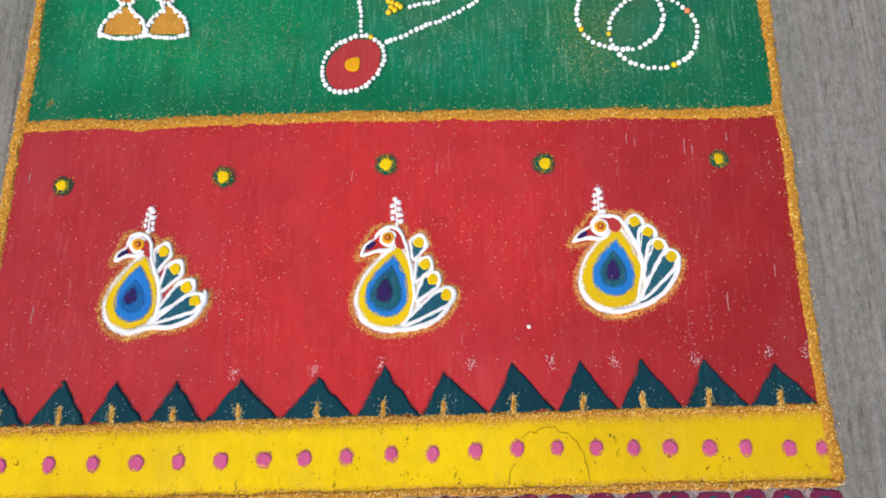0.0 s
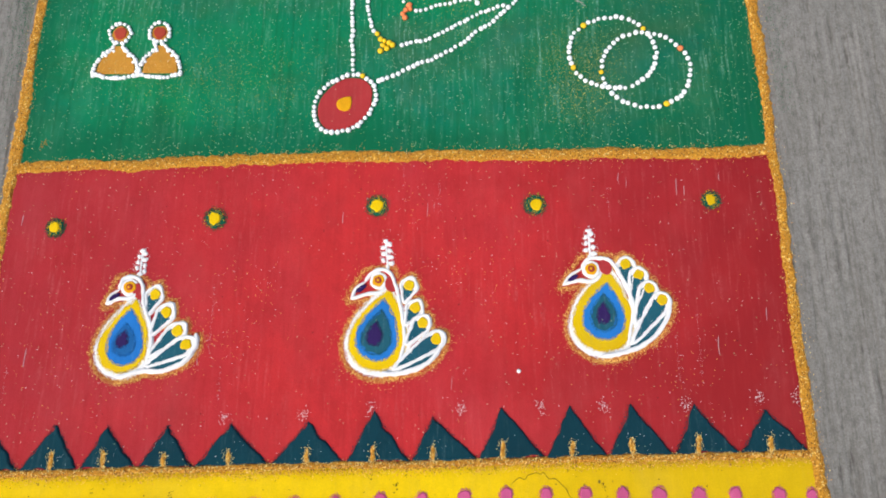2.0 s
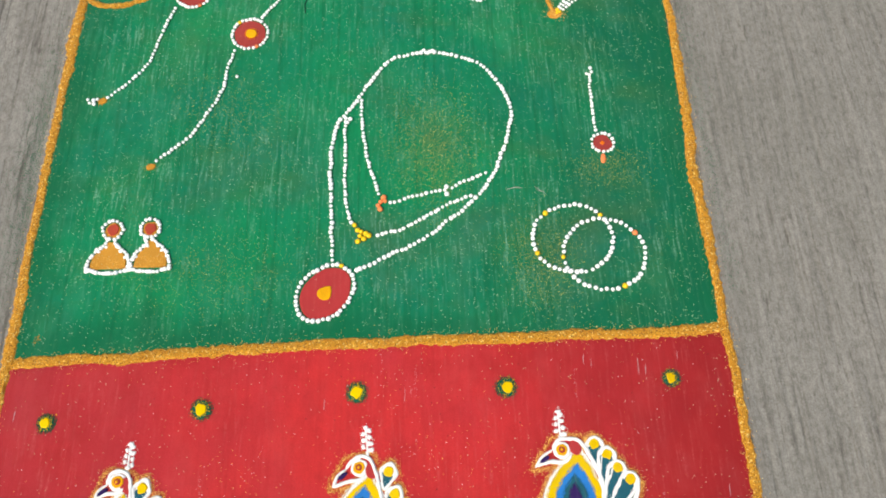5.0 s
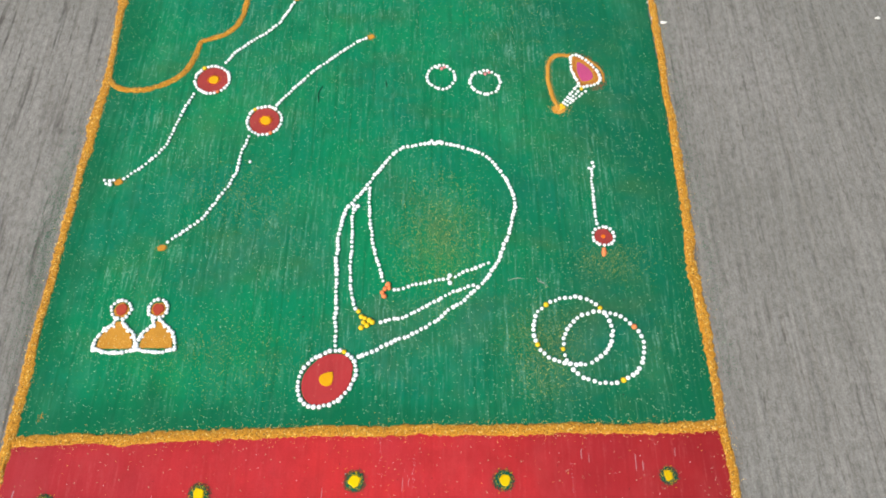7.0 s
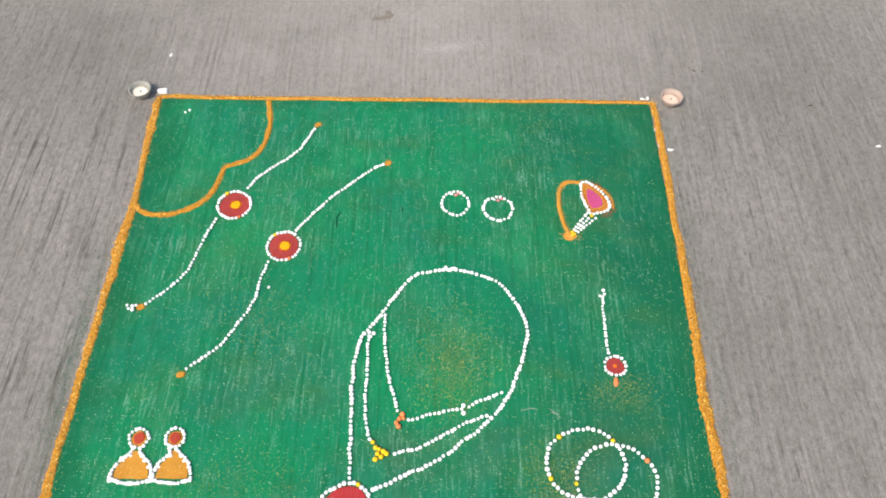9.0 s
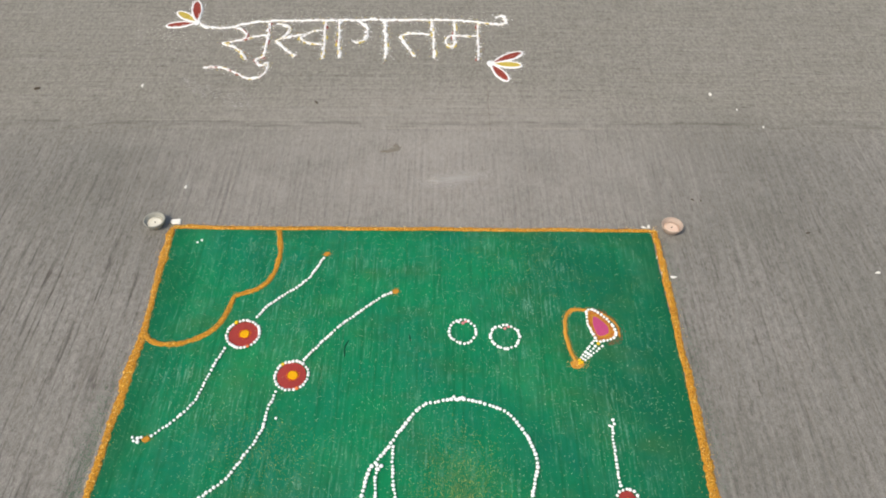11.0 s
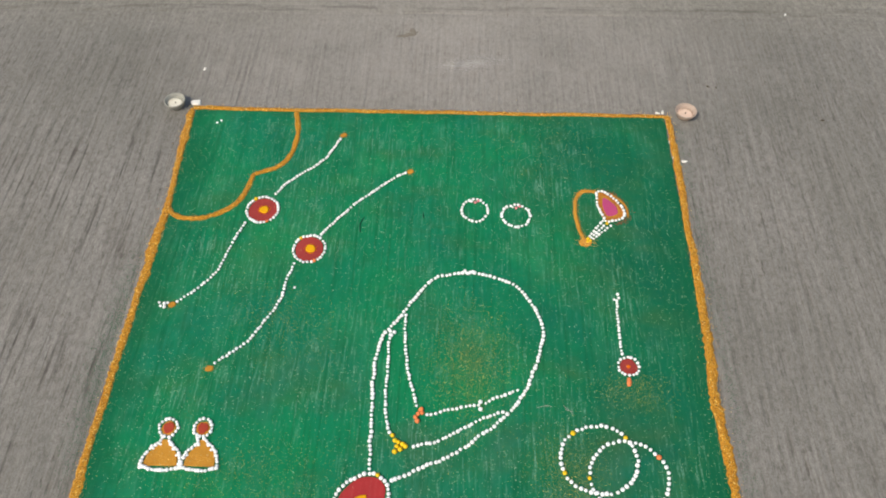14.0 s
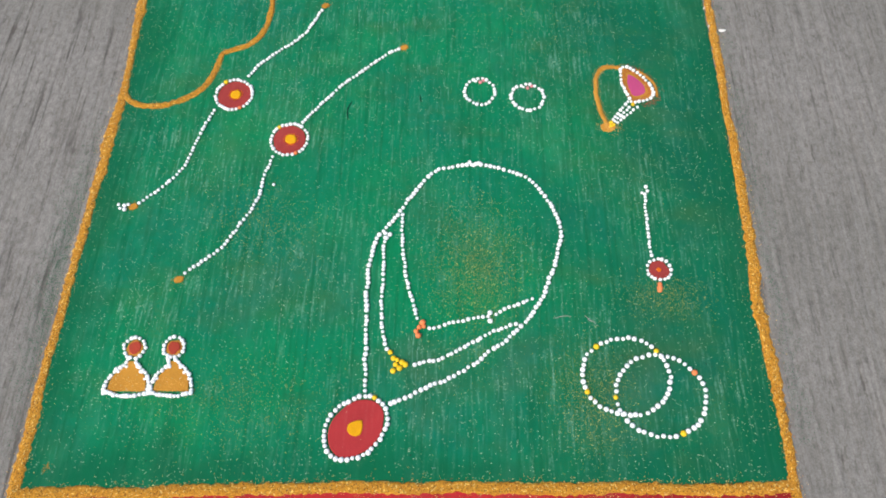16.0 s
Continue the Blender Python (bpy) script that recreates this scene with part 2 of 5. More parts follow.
    stain = n.noise(n.scaled(1, 1.4, 1), 4.5, 5.0, 0.7)
    colour = n.mix(n.step(stain, 0.6, 0.8, 0.0, 0.35), colour, lin(107, 100, 93))
    # bright oval beyond the drawing, glare put into the floor colour, and the trowel line at the joint of the two brush
    # directions
    dx = n.math("MULTIPLY", n.math("SUBTRACT", split.outputs[0], 0.06), 1.05)
    dy = n.math("MULTIPLY", n.math("SUBTRACT", split.outputs[1], 1.16), 2.3)
    away = n.math("ADD", n.math("MULTIPLY", dx, dx), n.math("MULTIPLY", dy, dy))
    glare_oval = n.math("MULTIPLY", n.step(away, 1.1, 0.0), n.step(stain, 0.25, 0.62, 0.35, 1.0))
    colour = n.mix(n.math("MULTIPLY", glare_oval, 0.34), colour, lin(178, 169, 162))
    off = n.math("ABSOLUTE", n.math("SUBTRACT", edge, 1.352), 0.0)
    trowel = n.math("MULTIPLY", n.step(off, 0.016, 0.004), n.step(n.noise(n.scaled(7, 60, 1), 1.0, 4.0, 0.7), 0.42, 0.6))
    colour = n.mix(n.math("MULTIPLY", trowel, 0.42), colour, lin(80, 74, 67))
    relief = n.math("SUBTRACT", n.math("ADD", n.math("MULTIPLY", blot, 0.5), n.math("MULTIPLY", sand, 0.6)), n.math("ADD", n.math("MULTIPLY", groove, 1.0), n.math("MULTIPLY", scratch, 0.5)))
    n.bump(relief, 0.55, 0.002)
    return n.done(colour, 0.85, 0.0, 0.3)


M_GROUND = concrete()
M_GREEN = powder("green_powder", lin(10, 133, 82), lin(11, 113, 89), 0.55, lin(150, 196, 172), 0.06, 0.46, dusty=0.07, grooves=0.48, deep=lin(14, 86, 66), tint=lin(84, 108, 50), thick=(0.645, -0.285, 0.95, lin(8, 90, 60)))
M_RED = powder("red_powder", lin(200, 48, 50), lin(182, 48, 56), 0.20, lin(220, 134, 130), 0.009, 0.38, dusty=0.08, grooves=0.14, deep=lin(126, 24, 29), left_tone=lin(152, 45, 54))
M_YELLOW = powder("yellow_powder", lin(240, 201, 2), lin(226, 184, 8), 0.3, lin(196, 170, 70), 0.0, 0.3, pits=0.34, dusty=0.32, deep=lin(204, 166, 6))
M_GOLD = gold_powder()
M_GLINT = glint()
M_PALE = pale_glint()
M_SPARK = plain("gold_flake", lin(255, 232, 150), 0.3, 0.6, 0.1, 60, 0.2)
M_UMBER = plain("umber_grain", lin(112, 66, 14), 0.8, 0.2, 0.3)
M_OLIVE = olive_glint()
M_TEAL = powder("dark_teal_powder", lin(12, 62, 74), lin(9, 50, 62), 0.25, lin(120, 150, 150), 0.004, 0.5)
M_BLUE_DEEP = powder("deep_blue_powder", lin(34, 104, 168), lin(30, 92, 150), 0.1, lin(160, 190, 220), 0.0, 0.3)
M_PEATEAL = powder("teal_powder", lin(34, 96, 112), lin(34, 86, 104), 0.3, lin(150, 170, 170), 0.004, 0.4)
M_BLUE = powder("blue_powder", lin(44, 128, 206), lin(36, 112, 192), 0.1, lin(160, 190, 220), 0.0, 0.3)
M_PURPLE = powder("purple_powder", lin(52, 30, 92), lin(46, 34, 84), 0.1, lin(150, 140, 170), 0.01, 0.4)
M_MAROON = powder("maroon_powder", lin(122, 34, 72), lin(106, 30, 66), 0.3, lin(190, 150, 165), 0.01, 0.4)
M_PINK = powder("pink_powder", lin(206, 92, 138), lin(192, 84, 128), 0.1, lin(230, 190, 210), 0.0, 0.25)
M_MAGENTA = powder("magenta_powder", lin(196, 80, 126), lin(180, 68, 116), 0.1, lin(220, 170, 190), 0.0, 0.3)
M_WHITE = powder("white_powder", lin(244, 242, 240), lin(232, 230, 230), 0.0, grain=0.12)
M_DENT = powder("bare_green_powder", lin(8, 70, 46), lin(8, 60, 42), 0.0, grain=0.3)
M_BLUSH = powder("blush_powder", lin(206, 182, 182), lin(190, 164, 170), 0.0, grain=0.3)
M_RUST = powder("rust_powder", lin(178, 70, 52), lin(160, 60, 46), 0.1, lin(200, 150, 140), 0.0, 0.35)
M_PETAL = powder("maroon_brown_powder", lin(166, 72, 58), lin(140, 62, 52), 0.3, lin(210, 180, 170), 0.0, 0.4)
M_PETAL_Y = powder("dull_yellow_powder", lin(216, 192, 84), lin(198, 172, 80), 0.3, lin(225, 215, 180), 0.0, 0.4)
M_WICK = plain("burnt_wick", lin(92, 76, 64), 0.9, 0.2, 0.3)
M_ORANGE = powder("orange_powder", lin(232, 120, 24), lin(222, 100, 24), 0.0, grain=0.3)
M_AMBER = powder("amber_powder", lin(238, 176, 20), lin(226, 158, 20), 0.0, grain=0.3)
M_BRICK = powder("brick_red_powder", lin(184, 58, 60), lin(168, 52, 54), 0.2, lin(210, 150, 140), 0.004, 0.3)
M_BRICK_DULL = powder("dull_red_powder", lin(168, 64, 60), lin(152, 58, 54), 0.2, lin(210, 150, 140), 0.004, 0.35)
M_OCHRE = powder("ochre_powder", lin(206, 146, 56), lin(188, 128, 44), 0.0, glitter=0.05, grain=0.4)
M_RING = powder("moss_green_powder", lin(26, 92, 66), lin(22, 80, 70), 0.0, grain=0.4)
M_BEAD = plain("white_bead", lin(246, 246, 244), 0.55, 0.4, 0.05)
M_BEAD_Y = plain("yellow_bead", lin(240, 196, 24), 0.5, 0.4, 0.1)
M_BEAD_O = plain("orange_bead", lin(240, 134, 78), 0.5, 0.4, 0.1)
M_BEAD_P = plain("pink_bead", lin(220, 138, 140), 0.5, 0.4, 0.1)
M_CLAY_GREY = plain("pale_clay", lin(158, 156, 146), 0.7, 0.3, 0.3, 40)
M_CLAY_PEACH = plain("peach_clay", lin(178, 158, 144), 0.7, 0.3, 0.3, 40)
M_WAX = plain("wax", lin(226, 220, 204), 0.4, 0.5, 0.1)
M_WAX_PEACH = plain("peach_wax", lin(224, 196, 176), 0.4, 0.5, 0.1)
M_SOOT = plain("soot", lin(38, 32, 28), 0.9, 0.2, 0.2)
M_CRACK = plain("crack_dirt", lin(120, 98, 26), 0.9, 0.2, 0.4)
M_CHIP = plain("white_chip", lin(232, 228, 220), 0.7, 0.3, 0.15)
M_LEAF = plain("dry_leaf", lin(80, 70, 58), 0.9, 0.2, 0.4)
M_STAIN = plain("dried_mud", lin(130, 122, 112), 0.95, 0.1, 0.4, 90)
# pale grain colour for the rubbed scuffs and the painted floor reflection
M_SHEEN_SCUFF = plain("sheen_scuff_grains", lin(178, 174, 171), 0.95, 0.1, 0.2, 90)

# ---- geometry helpers ----
RNG = random.Random(7)


def mesh_of(name, bm, material):
    me = bpy.data.meshes.new(name)
    bm.to_mesh(me)
    bm.free()
    me.materials.append(material)
    return me


def part(name, bm, material, parent, label=""):
    ob = new(name, mesh_of(name, bm, material))
    ob.parent = parent
    if label:
        tagged(ob, label)
    return ob


def shared(name, me, parent, m):
    ob = new(name, me)
    ob.parent = parent
    ob.matrix_basis = m
    return ob


def thing(name, label, category, group="", at=(0, 0, 0)):
    ob = new(name)
    ob.location = at
    ob.empty_display_size = 0.05
    return tagged(ob, label, category, group)


def curve_points(pts, step, closed=False):
    """Points at even steps along a smooth curve through pts."""
    v = [Vector((p[0], p[1])) for p in pts]
    n = len(v)
    dense = []
    for i in range(n if closed else n - 1):
        p0 = v[(i - 1) % n] if closed or i > 0 else v[0] * 2 - v[1]
        p1, p2 = v[i], v[(i + 1) % n]
        p3 = v[(i + 2) % n] if closed or i + 2 < n else v[-1] * 2 - v[-2]
        for k in range(24):
            t = k / 24
            dense.append(0.5 * (2 * p1 + (p2 - p0) * t + (2 * p0 - 5 * p1 + 4 * p2 - p3) * t * t + (3 * p1 - p0 - 3 * p2 + p3) * t ** 3))
    dense.append(v[0].copy() if closed else v[-1].copy())
    lengths = [0.0]
    for a, b in zip(dense, dense[1:]):
        lengths.append(lengths[-1] + (b - a).length)
    count = max(2, round(lengths[-1] / step))
    out, j = [], 0
    for i in range(count if closed else count + 1):
        s = lengths[-1] * i / count
        while j < len(lengths) - 2 and lengths[j + 1] < s:
            j += 1
        f = (s - lengths[j]) / max(1e-9, lengths[j + 1] - lengths[j])
        out.append(dense[j].lerp(dense[j + 1], min(1, f)))
    return out


def ribbon(bm, pts, width, height, base=0.0, closed=False, step=0.005, rough=0.2, wander=0.0, across=7, swell=None):
    """A poured line of powder: a low uneven mound along the curve; swell gives its width at a point."""
    line = curve_points(pts, step, closed)
    n = len(line)
    seed = RNG.uniform(0, 90)
    rows = []
    for i, p in enumerate(line):
        a = line[(i - 1) % n] if closed or i > 0 else p
        b = line[(i + 1) % n] if closed or i < n - 1 else p
        d = (b - a).normalized()
        side = Vector((-d.y, d.x))
        end = 1.0 if closed else min(1.0, 0.45 + 0.3 * min(i, n - 1 - i))
        s = i * step
        full = swell(p) if swell else width
        centre = p + side * (wander * noise.noise((s * 9, seed, 0)))
        row = []
        for k in range(across):
            u = -1 + 2 * k / (across - 1)
            w = full / 2 * end * (1 + rough * (noise.noise((s * 120, seed + u * 2, 1)) + 0.7 * noise.noise((s * 30, seed + u, 4))))
            z = -0.0012 if abs(u) > 0.99 else base + height * end * (1 - u * u) ** 0.6 * (1 + 1.4 * rough * noise.noise((s * 160, u * 6, seed)))
            q = centre + side * (u * w)
            row.append(bm.verts.new((q.x, q.y, z)))
        rows.append(row)
    for i in range(n if closed else n - 1):
        r0, r1 = rows[i], rows[(i + 1) % n]
        for k in range(across - 1):
            bm.faces.new((r0[k], r0[k + 1], r1[k + 1], r1[k])).smooth = True
    return bm


def heap(bm, outline, height, base=0.0, ragged=0.0008, edge=0.0022):
    """A flat patch of powder with a soft ragged rim, from a closed outline."""
    n = len(outline)
    seed = RNG.uniform(0, 90)
    v = [Vector((p[0], p[1])) for p in outline]
    area = sum(a.x * b.y - b.x * a.y for a, b in zip(v, v[1:] + v[:1]))
    if area < 0:
        v.reverse()
    low, mid, top = [], [], []
    for i, p in enumerate(v):
        d = (v[(i + 1) % n] - v[i - 1]).normalized()
        inward = Vector((-d.y, d.x))
        p = p + inward * (ragged * 1.5 * noise.noise((i * 0.45, seed, 0)))
        q, r = p + inward * edge * 0.35, p + inward * edge
        low.append(bm.verts.new((p.x, p.y, -0.0012)))
        mid.append(bm.verts.new((q.x, q.y, base + height * 0.6)))
        top.append(bm.verts.new((r.x, r.y, base + height * (1 + 0.12 * noise.noise((i * 0.7, seed, 2))))))
    for i in range(n):
        j = (i + 1) % n
        bm.faces.new((low[i], low[j], mid[j], mid[i])).smooth = True
        bm.faces.new((mid[i], mid[j], top[j], top[i])).smooth = True
    bm.faces.new(top)
    return bm


def oval(cx, cy, rx, ry, turn=0.0, count=28, wobble=0.05):
    seed = RNG.uniform(0, 90)
    c, s = math.cos(turn), math.sin(turn)
    out = []
    for i in range(count):
        a = 2 * math.pi * i / count
        k = 1 + wobble * 2 * noise.noise((math.cos(a) * 1.4 + seed, math.sin(a) * 1.4, 0))
        x, y = rx * k * math.cos(a), ry * k * math.sin(a)
        out.append((cx + x * c - y * s, cy + x * s + y * c))
    return out


def pad(cx, cy, rx, ry, count=36, wobble=0.05):
    """A soft-cornered oblong, fuller than an oval."""
    seed = RNG.uniform(0, 90)
    out = []
    for i in range(count):
        a = 2 * math.pi * i / count
        c, s = math.cos(a), math.sin(a)
        k = (c ** 4 + s ** 4) ** -0.25 * (1 + wobble * 2 * noise.noise((c * 1.4 + seed, s * 1.4, 0)))
        out.append((cx + rx * k * c, cy + ry * k * s))
    return out


def teardrop(cx, cy, half, low, high, turn, count=44, blunt=1.25):
    """A drop with a round foot and a point on top; turn leans the point to the left."""
    c, s = math.cos(turn), math.sin(turn)
    out = []
    for i in range(count):
        t = 2 * math.pi * (i + 0.5) / count
        x = half * math.sin(t) * abs(math.sin(t / 2)) ** blunt * 1.3
        y = (high + low) / 2 * math.cos(t) + (high - low) / 2
        out.append((cx + x * c - y * s, cy + x * s + y * c))
    return out


def grains(points, size, z=0.004, material=M_GOLD):
    """Loose grains of powder, one small pyramid each."""
    verts, faces = [], []
    for x, y in points:
        r = size * RNG.uniform(0.5, 1.2)
        a = RNG.uniform(0, 6.28)
        k = len(verts)
        h = z + RNG.uniform(-0.0005, 0.0005)
        for q in range(3):
            verts.append((x + r * math.cos(a + q * 2.09), y + r * math.sin(a + q * 2.09), h - r * 0.3))
        verts.append((x + RNG.uniform(-r, r) * 0.4, y + RNG.uniform(-r, r) * 0.4, h + r * 0.25))
        faces += [(k, k + 1, k + 3), (k + 1, k + 2, k + 3), (k + 2, k, k + 3)]
    me = bpy.data.meshes.new("grains")
    me.from_pydata(verts, [], faces)
    me.materials.append(material)
    return me


def dust(name, points, size, parent, label, z=0.004, material=M_GOLD):
    ob = new(name, grains(points, size, z, material))
    ob.parent = parent
    return tagged(ob, label, kind="stuff")


def bead_mesh(material, name):
    bm = bmesh.new()
    bmesh.ops.create_icosphere(bm, subdivisions=2, radius=1.0)
    for f in bm.faces:
        f.smooth = True
    return mesh_of(name, bm, material)


BEAD = {key: bead_mesh(m, "bead_" + key) for key, m in (("white", M_BEAD), ("yellow", M_BEAD_Y), ("orange", M_BEAD_O), ("pink", M_BEAD_P))}


def bead(parent, x, y, radius, colour="white", base=0.0018):
    k = radius * RNG.uniform(0.78, 1.08) * (1.0 if colour == "white" else 1.18)
    spot = pose(x + RNG.uniform(-1, 1) * radius * 0.26, y + RNG.uniform(-1, 1) * radius * 0.26, base + k * 0.78, 0, 0, RNG.uniform(0, 180))
    return shared("bead", BEAD[colour], parent, spot @ Matrix.Diagonal((k, k * RNG.uniform(0.92, 1.05), k * 0.86, 1)))


def string_of_beads(parent, pts, radius, pitch, closed=False, coloured=(), base=0.0018):
    """Beads laid along a curve; coloured: (share of the way, colour) for single odd beads."""
    line = curve_points(pts, pitch, closed)
    odd = {min(len(line) - 1, round(f * (len(line) - 1))): c for f, c in coloured}
    seed = RNG.uniform(0, 90)
    for i, p in enumerate(line):
        sway = radius * 0.75 if len(line) > 12 else radius * 0.3
        bead(parent, p.x + sway * noise.noise((i * 0.3, seed, 0)), p.y + sway * noise.noise((i * 0.3, seed, 5)), radius, odd.get(i, "white"), base)


def bead_ring(parent, cx, cy, rx, ry, radius, pitch, turn=0.0, coloured=(), base=0.0018):
    string_of_beads(parent, oval(cx, cy, rx, ry, turn, 18, 0.02), radius, pitch, True, coloured, base)


# ---- ground: one sheet, brushed along y near the drawing and along x beyond the joint ----
FAR = 0.9
JOINT = 1.325


def brush(x, y):
    """Depth of the brush marks, at most zero."""
    if y < JOINT:
        u, v = x + 0.004 * math.sin(y * 1.1), y
    else:
        u, v = y + 0.006 * math.sin(x * 1.3), x
    a = noise.noise((u * 90, v * 3.2, 5))
    b = noise.noise((u * 130, v * 9, 9))
    return -0.0004 - 0.0009 * max(0.0, min(1.0, a * 2.2)) - 0.0004 * max(0.0, b)


def spread(fine_lo, fine_hi, step, far):
    mid = [fine_lo + (fine_hi - fine_lo) * i / round((fine_hi - fine_lo) / step) for i in range(round((fine_hi - fine_lo) / step) + 1)]
    out, d = [], step * 4
    while d < far:
        out.append(d)
        d *= 2.2
    return [fine_lo - d for d in reversed(out)] + mid + [fine_hi + d for d in out]


gx = spread(-1.75, 1.75, 0.0055, 900)
gy = spread(-1.4, JOINT - 0.02, 0.05, 900)
gy = [y for y in gy if y < JOINT - 0.012] + [JOINT - 0.012, JOINT - 0.004, JOINT + 0.004] + [JOINT + 0.012 + i * 0.007 for i in range(175)]
gy += [gy[-1] + 0.05 * 2.2 ** i for i in range(13)]
verts = []
for y in gy:
    for x in gx:
        near = abs(x) < 2.2 and -2 < y < 2.7
        z = brush(x, y) if near else -0.0012
        if abs(y - JOINT) < 0.005:
            z -= 0.0008
        verts.append((x, y, z))
W = len(gx)
faces = [(j * W + i, j * W + i + 1, (j + 1) * W + i + 1, (j + 1) * W + i) for j in range(len(gy) - 1) for i in range(W - 1)]
me = bpy.data.meshes.new("ground")
me.from_pydata(verts, [], faces)
me.materials.append(M_GROUND)
ground = tagged(new("ground", me), "grey brushed concrete floor with stains and grooves", "floor", kind="structure")

# ---- the powder drawing: fields, borders, teeth and dots ----
rangoli = thing("rangoli", "green, red and yellow powder rangoli with gold glitter borders", "rangoli")


def field(name, x0, x1, low, high, top, material, label):
    """A sheet of sieved powder over the brush marks; low and high give its y at x."""
    nx, ny = round((x1 - x0) / 0.005), max(4, round((high(0) - low(0)) / 0.012))
    vs, fs = [], []
    for j in range(ny + 1):
        for i in range(nx + 1):
            x = x0 + (x1 - x0) * i / nx
            y = low(x) + (high(x) - low(x)) * j / ny
            rim = i in (0, nx) or j in (0, ny)
            jig = 0.004 * noise.noise((x * 40, y * 40, 7)) if rim else 0
            z = -0.0012 if rim else top + 0.4 * (brush(x, y) + 0.0004) + 0.0003 * noise.noise((x * 60, y * 60, 2))
            vs.append((x + jig, y + jig, z))
    for j in range(ny):
        for i in range(nx):
            k = j * (nx + 1) + i
            fs.append((k, k + 1, k + nx + 2, k + nx + 1))
    sheet = bpy.data.meshes.new(name)
    sheet.from_pydata(vs, [], fs)
    sheet.materials.append(material)
    sheet.polygons.foreach_set("use_smooth", [True] * len(fs))
    ob = new(name, sheet)
    ob.parent = rangoli
    return tagged(ob, label)


def divide_y(x):
    return -0.274 + 0.012 * x - 0.0145 * max(0, -x - 0.2) / 0.45


def tooth_y(x):
    return -0.7815 + 0.027 * x


def band_y(x):
    return -0.890 + 0.0235 * x


HALF = 0.643
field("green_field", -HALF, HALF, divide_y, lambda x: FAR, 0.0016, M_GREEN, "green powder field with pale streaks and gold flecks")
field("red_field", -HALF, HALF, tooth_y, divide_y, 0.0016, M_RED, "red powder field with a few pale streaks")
field("yellow_band", -0.652, 0.652, band_y, tooth_y, 0.0018, M_YELLOW, "bright yellow powder band with small pits")


def border(pts, width, label, wander=0.006, crumbs=11, swell=None, sparks=4):
    ob = part("gold_border", ribbon(bmesh.new(), pts, width * 0.93, 0.0030, 0.0012, step=0.004, rough=0.5, wander=wander, across=9, swell=swell), M_GOLD, rangoli, label)
    spots = []
    for p in curve_points(pts, 0.01):
        w = swell(p) if swell else width
        spots += [(p.x + RNG.gauss(0, w * 0.40), p.y + RNG.gauss(0, w * 0.40)) for _ in range(crumbs)]
    dust("glitter", spots, 0.0010, ob, "loose gold glitter grains", 0.0035, M_GLINT)
    core = [(p.x + RNG.gauss(0, width * 0.27), p.y + RNG.gauss(0, width * 0.27)) for p in curve_points(pts, 0.005) for _ in range(sparks)]
    dust("sparkle", core[::2], 0.0013, ob, "bright flakes of gold glitter", 0.0047, M_SPARK)
    dust("umber_dust", core[1::2], 0.0013, ob, "dark brown grains in the gold", 0.0046, M_UMBER)
    return ob


def along(ys, widths):
    return lambda p: float(np.interp(p.y, ys, widths))


GOLD_LABEL = "gold glitter border line"
LEFT_Y = (-0.91, -0.6, -0.3, -0.2, -0.08, 0.08, 0.3, 0.43, 0.51, 0.6, 0.7, 0.78, 0.9)
LEFT_X = (-0.656, -0.650, -0.645, -0.643, -0.646, -0.645, -0.643, -0.6425, -0.637, -0.639, -0.644, -0.648, -0.652)
LEFT_W = (0.024, 0.022, 0.022, 0.027, 0.017, 0.020, 0.020, 0.028, 0.022, 0.016, 0.018, 0.026, 0.018)
RIGHT_Y = (-0.874, -0.6, -0.33, -0.26, -0.17, -0.06, 0.07, 0.2, 0.35, 0.51, 0.68, 0.897)
RIGHT_X = (0.654, 0.6455, 0.645, 0.643, 0.6425, 0.641, 0.639, 0.6455, 0.649, 0.648, 0.652, 0.651)
RIGHT_W = (0.022, 0.020, 0.018, 0.020, 0.019, 0.026, 0.024, 0.025, 0.022, 0.017, 0.020, 0.016)
border(list(zip(LEFT_X, LEFT_Y)), 0.024, GOLD_LABEL, 0.004, 12, along(LEFT_Y, LEFT_W))
border(list(zip(RIGHT_X, RIGHT_Y)), 0.022, GOLD_LABEL, 0.004, 12, along(RIGHT_Y, RIGHT_W))
border([(-0.650, 0.902), (-0.2, 0.899), (0.3, 0.896), (0.652, 0.895)], 0.0142, GOLD_LABEL, 0.004, 9)
border([(x, divide_y(x) - 0.003 * (abs(x) < 0.5)) for x in (-0.645, -0.45, -0.2, 0.0, 0.25, 0.45, 0.645)], 0.0245, GOLD_LABEL, 0.006, 14)
border([(x, tooth_y(x)) for x in (-0.645, -0.2, 0.2, 0.645)], 0.0118, GOLD_LABEL, 0.004, 26, sparks=8)
border([(x, band_y(x)) for x in (-0.652, -0.2, 0.2, 0.657)], 0.0135, GOLD_LABEL, 0.004, 14, sparks=8)

# gold grains strayed onto the yellow band
stray = [(x, tooth_y(x) - 0.005 - abs(RNG.gauss(0, 0.006))) for x in (RNG.uniform(-0.64, 0.64) for _ in range(5200))]
stray += [(x, band_y(x) + 0.006 + abs(RNG.gauss(0, 0.005))) for x in (RNG.uniform(-0.64, 0.64) for _ in range(2600))]
dust("gold_dust", stray[::2] + stray[1::4], 0.0009, rangoli, "gold grains strayed onto the yellow powder", 0.0024, M_GLINT)
dust("brown_dust", stray[3::4], 0.0009, rangoli, "brown grains strayed onto the yellow powder", 0.0024, M_CRACK)

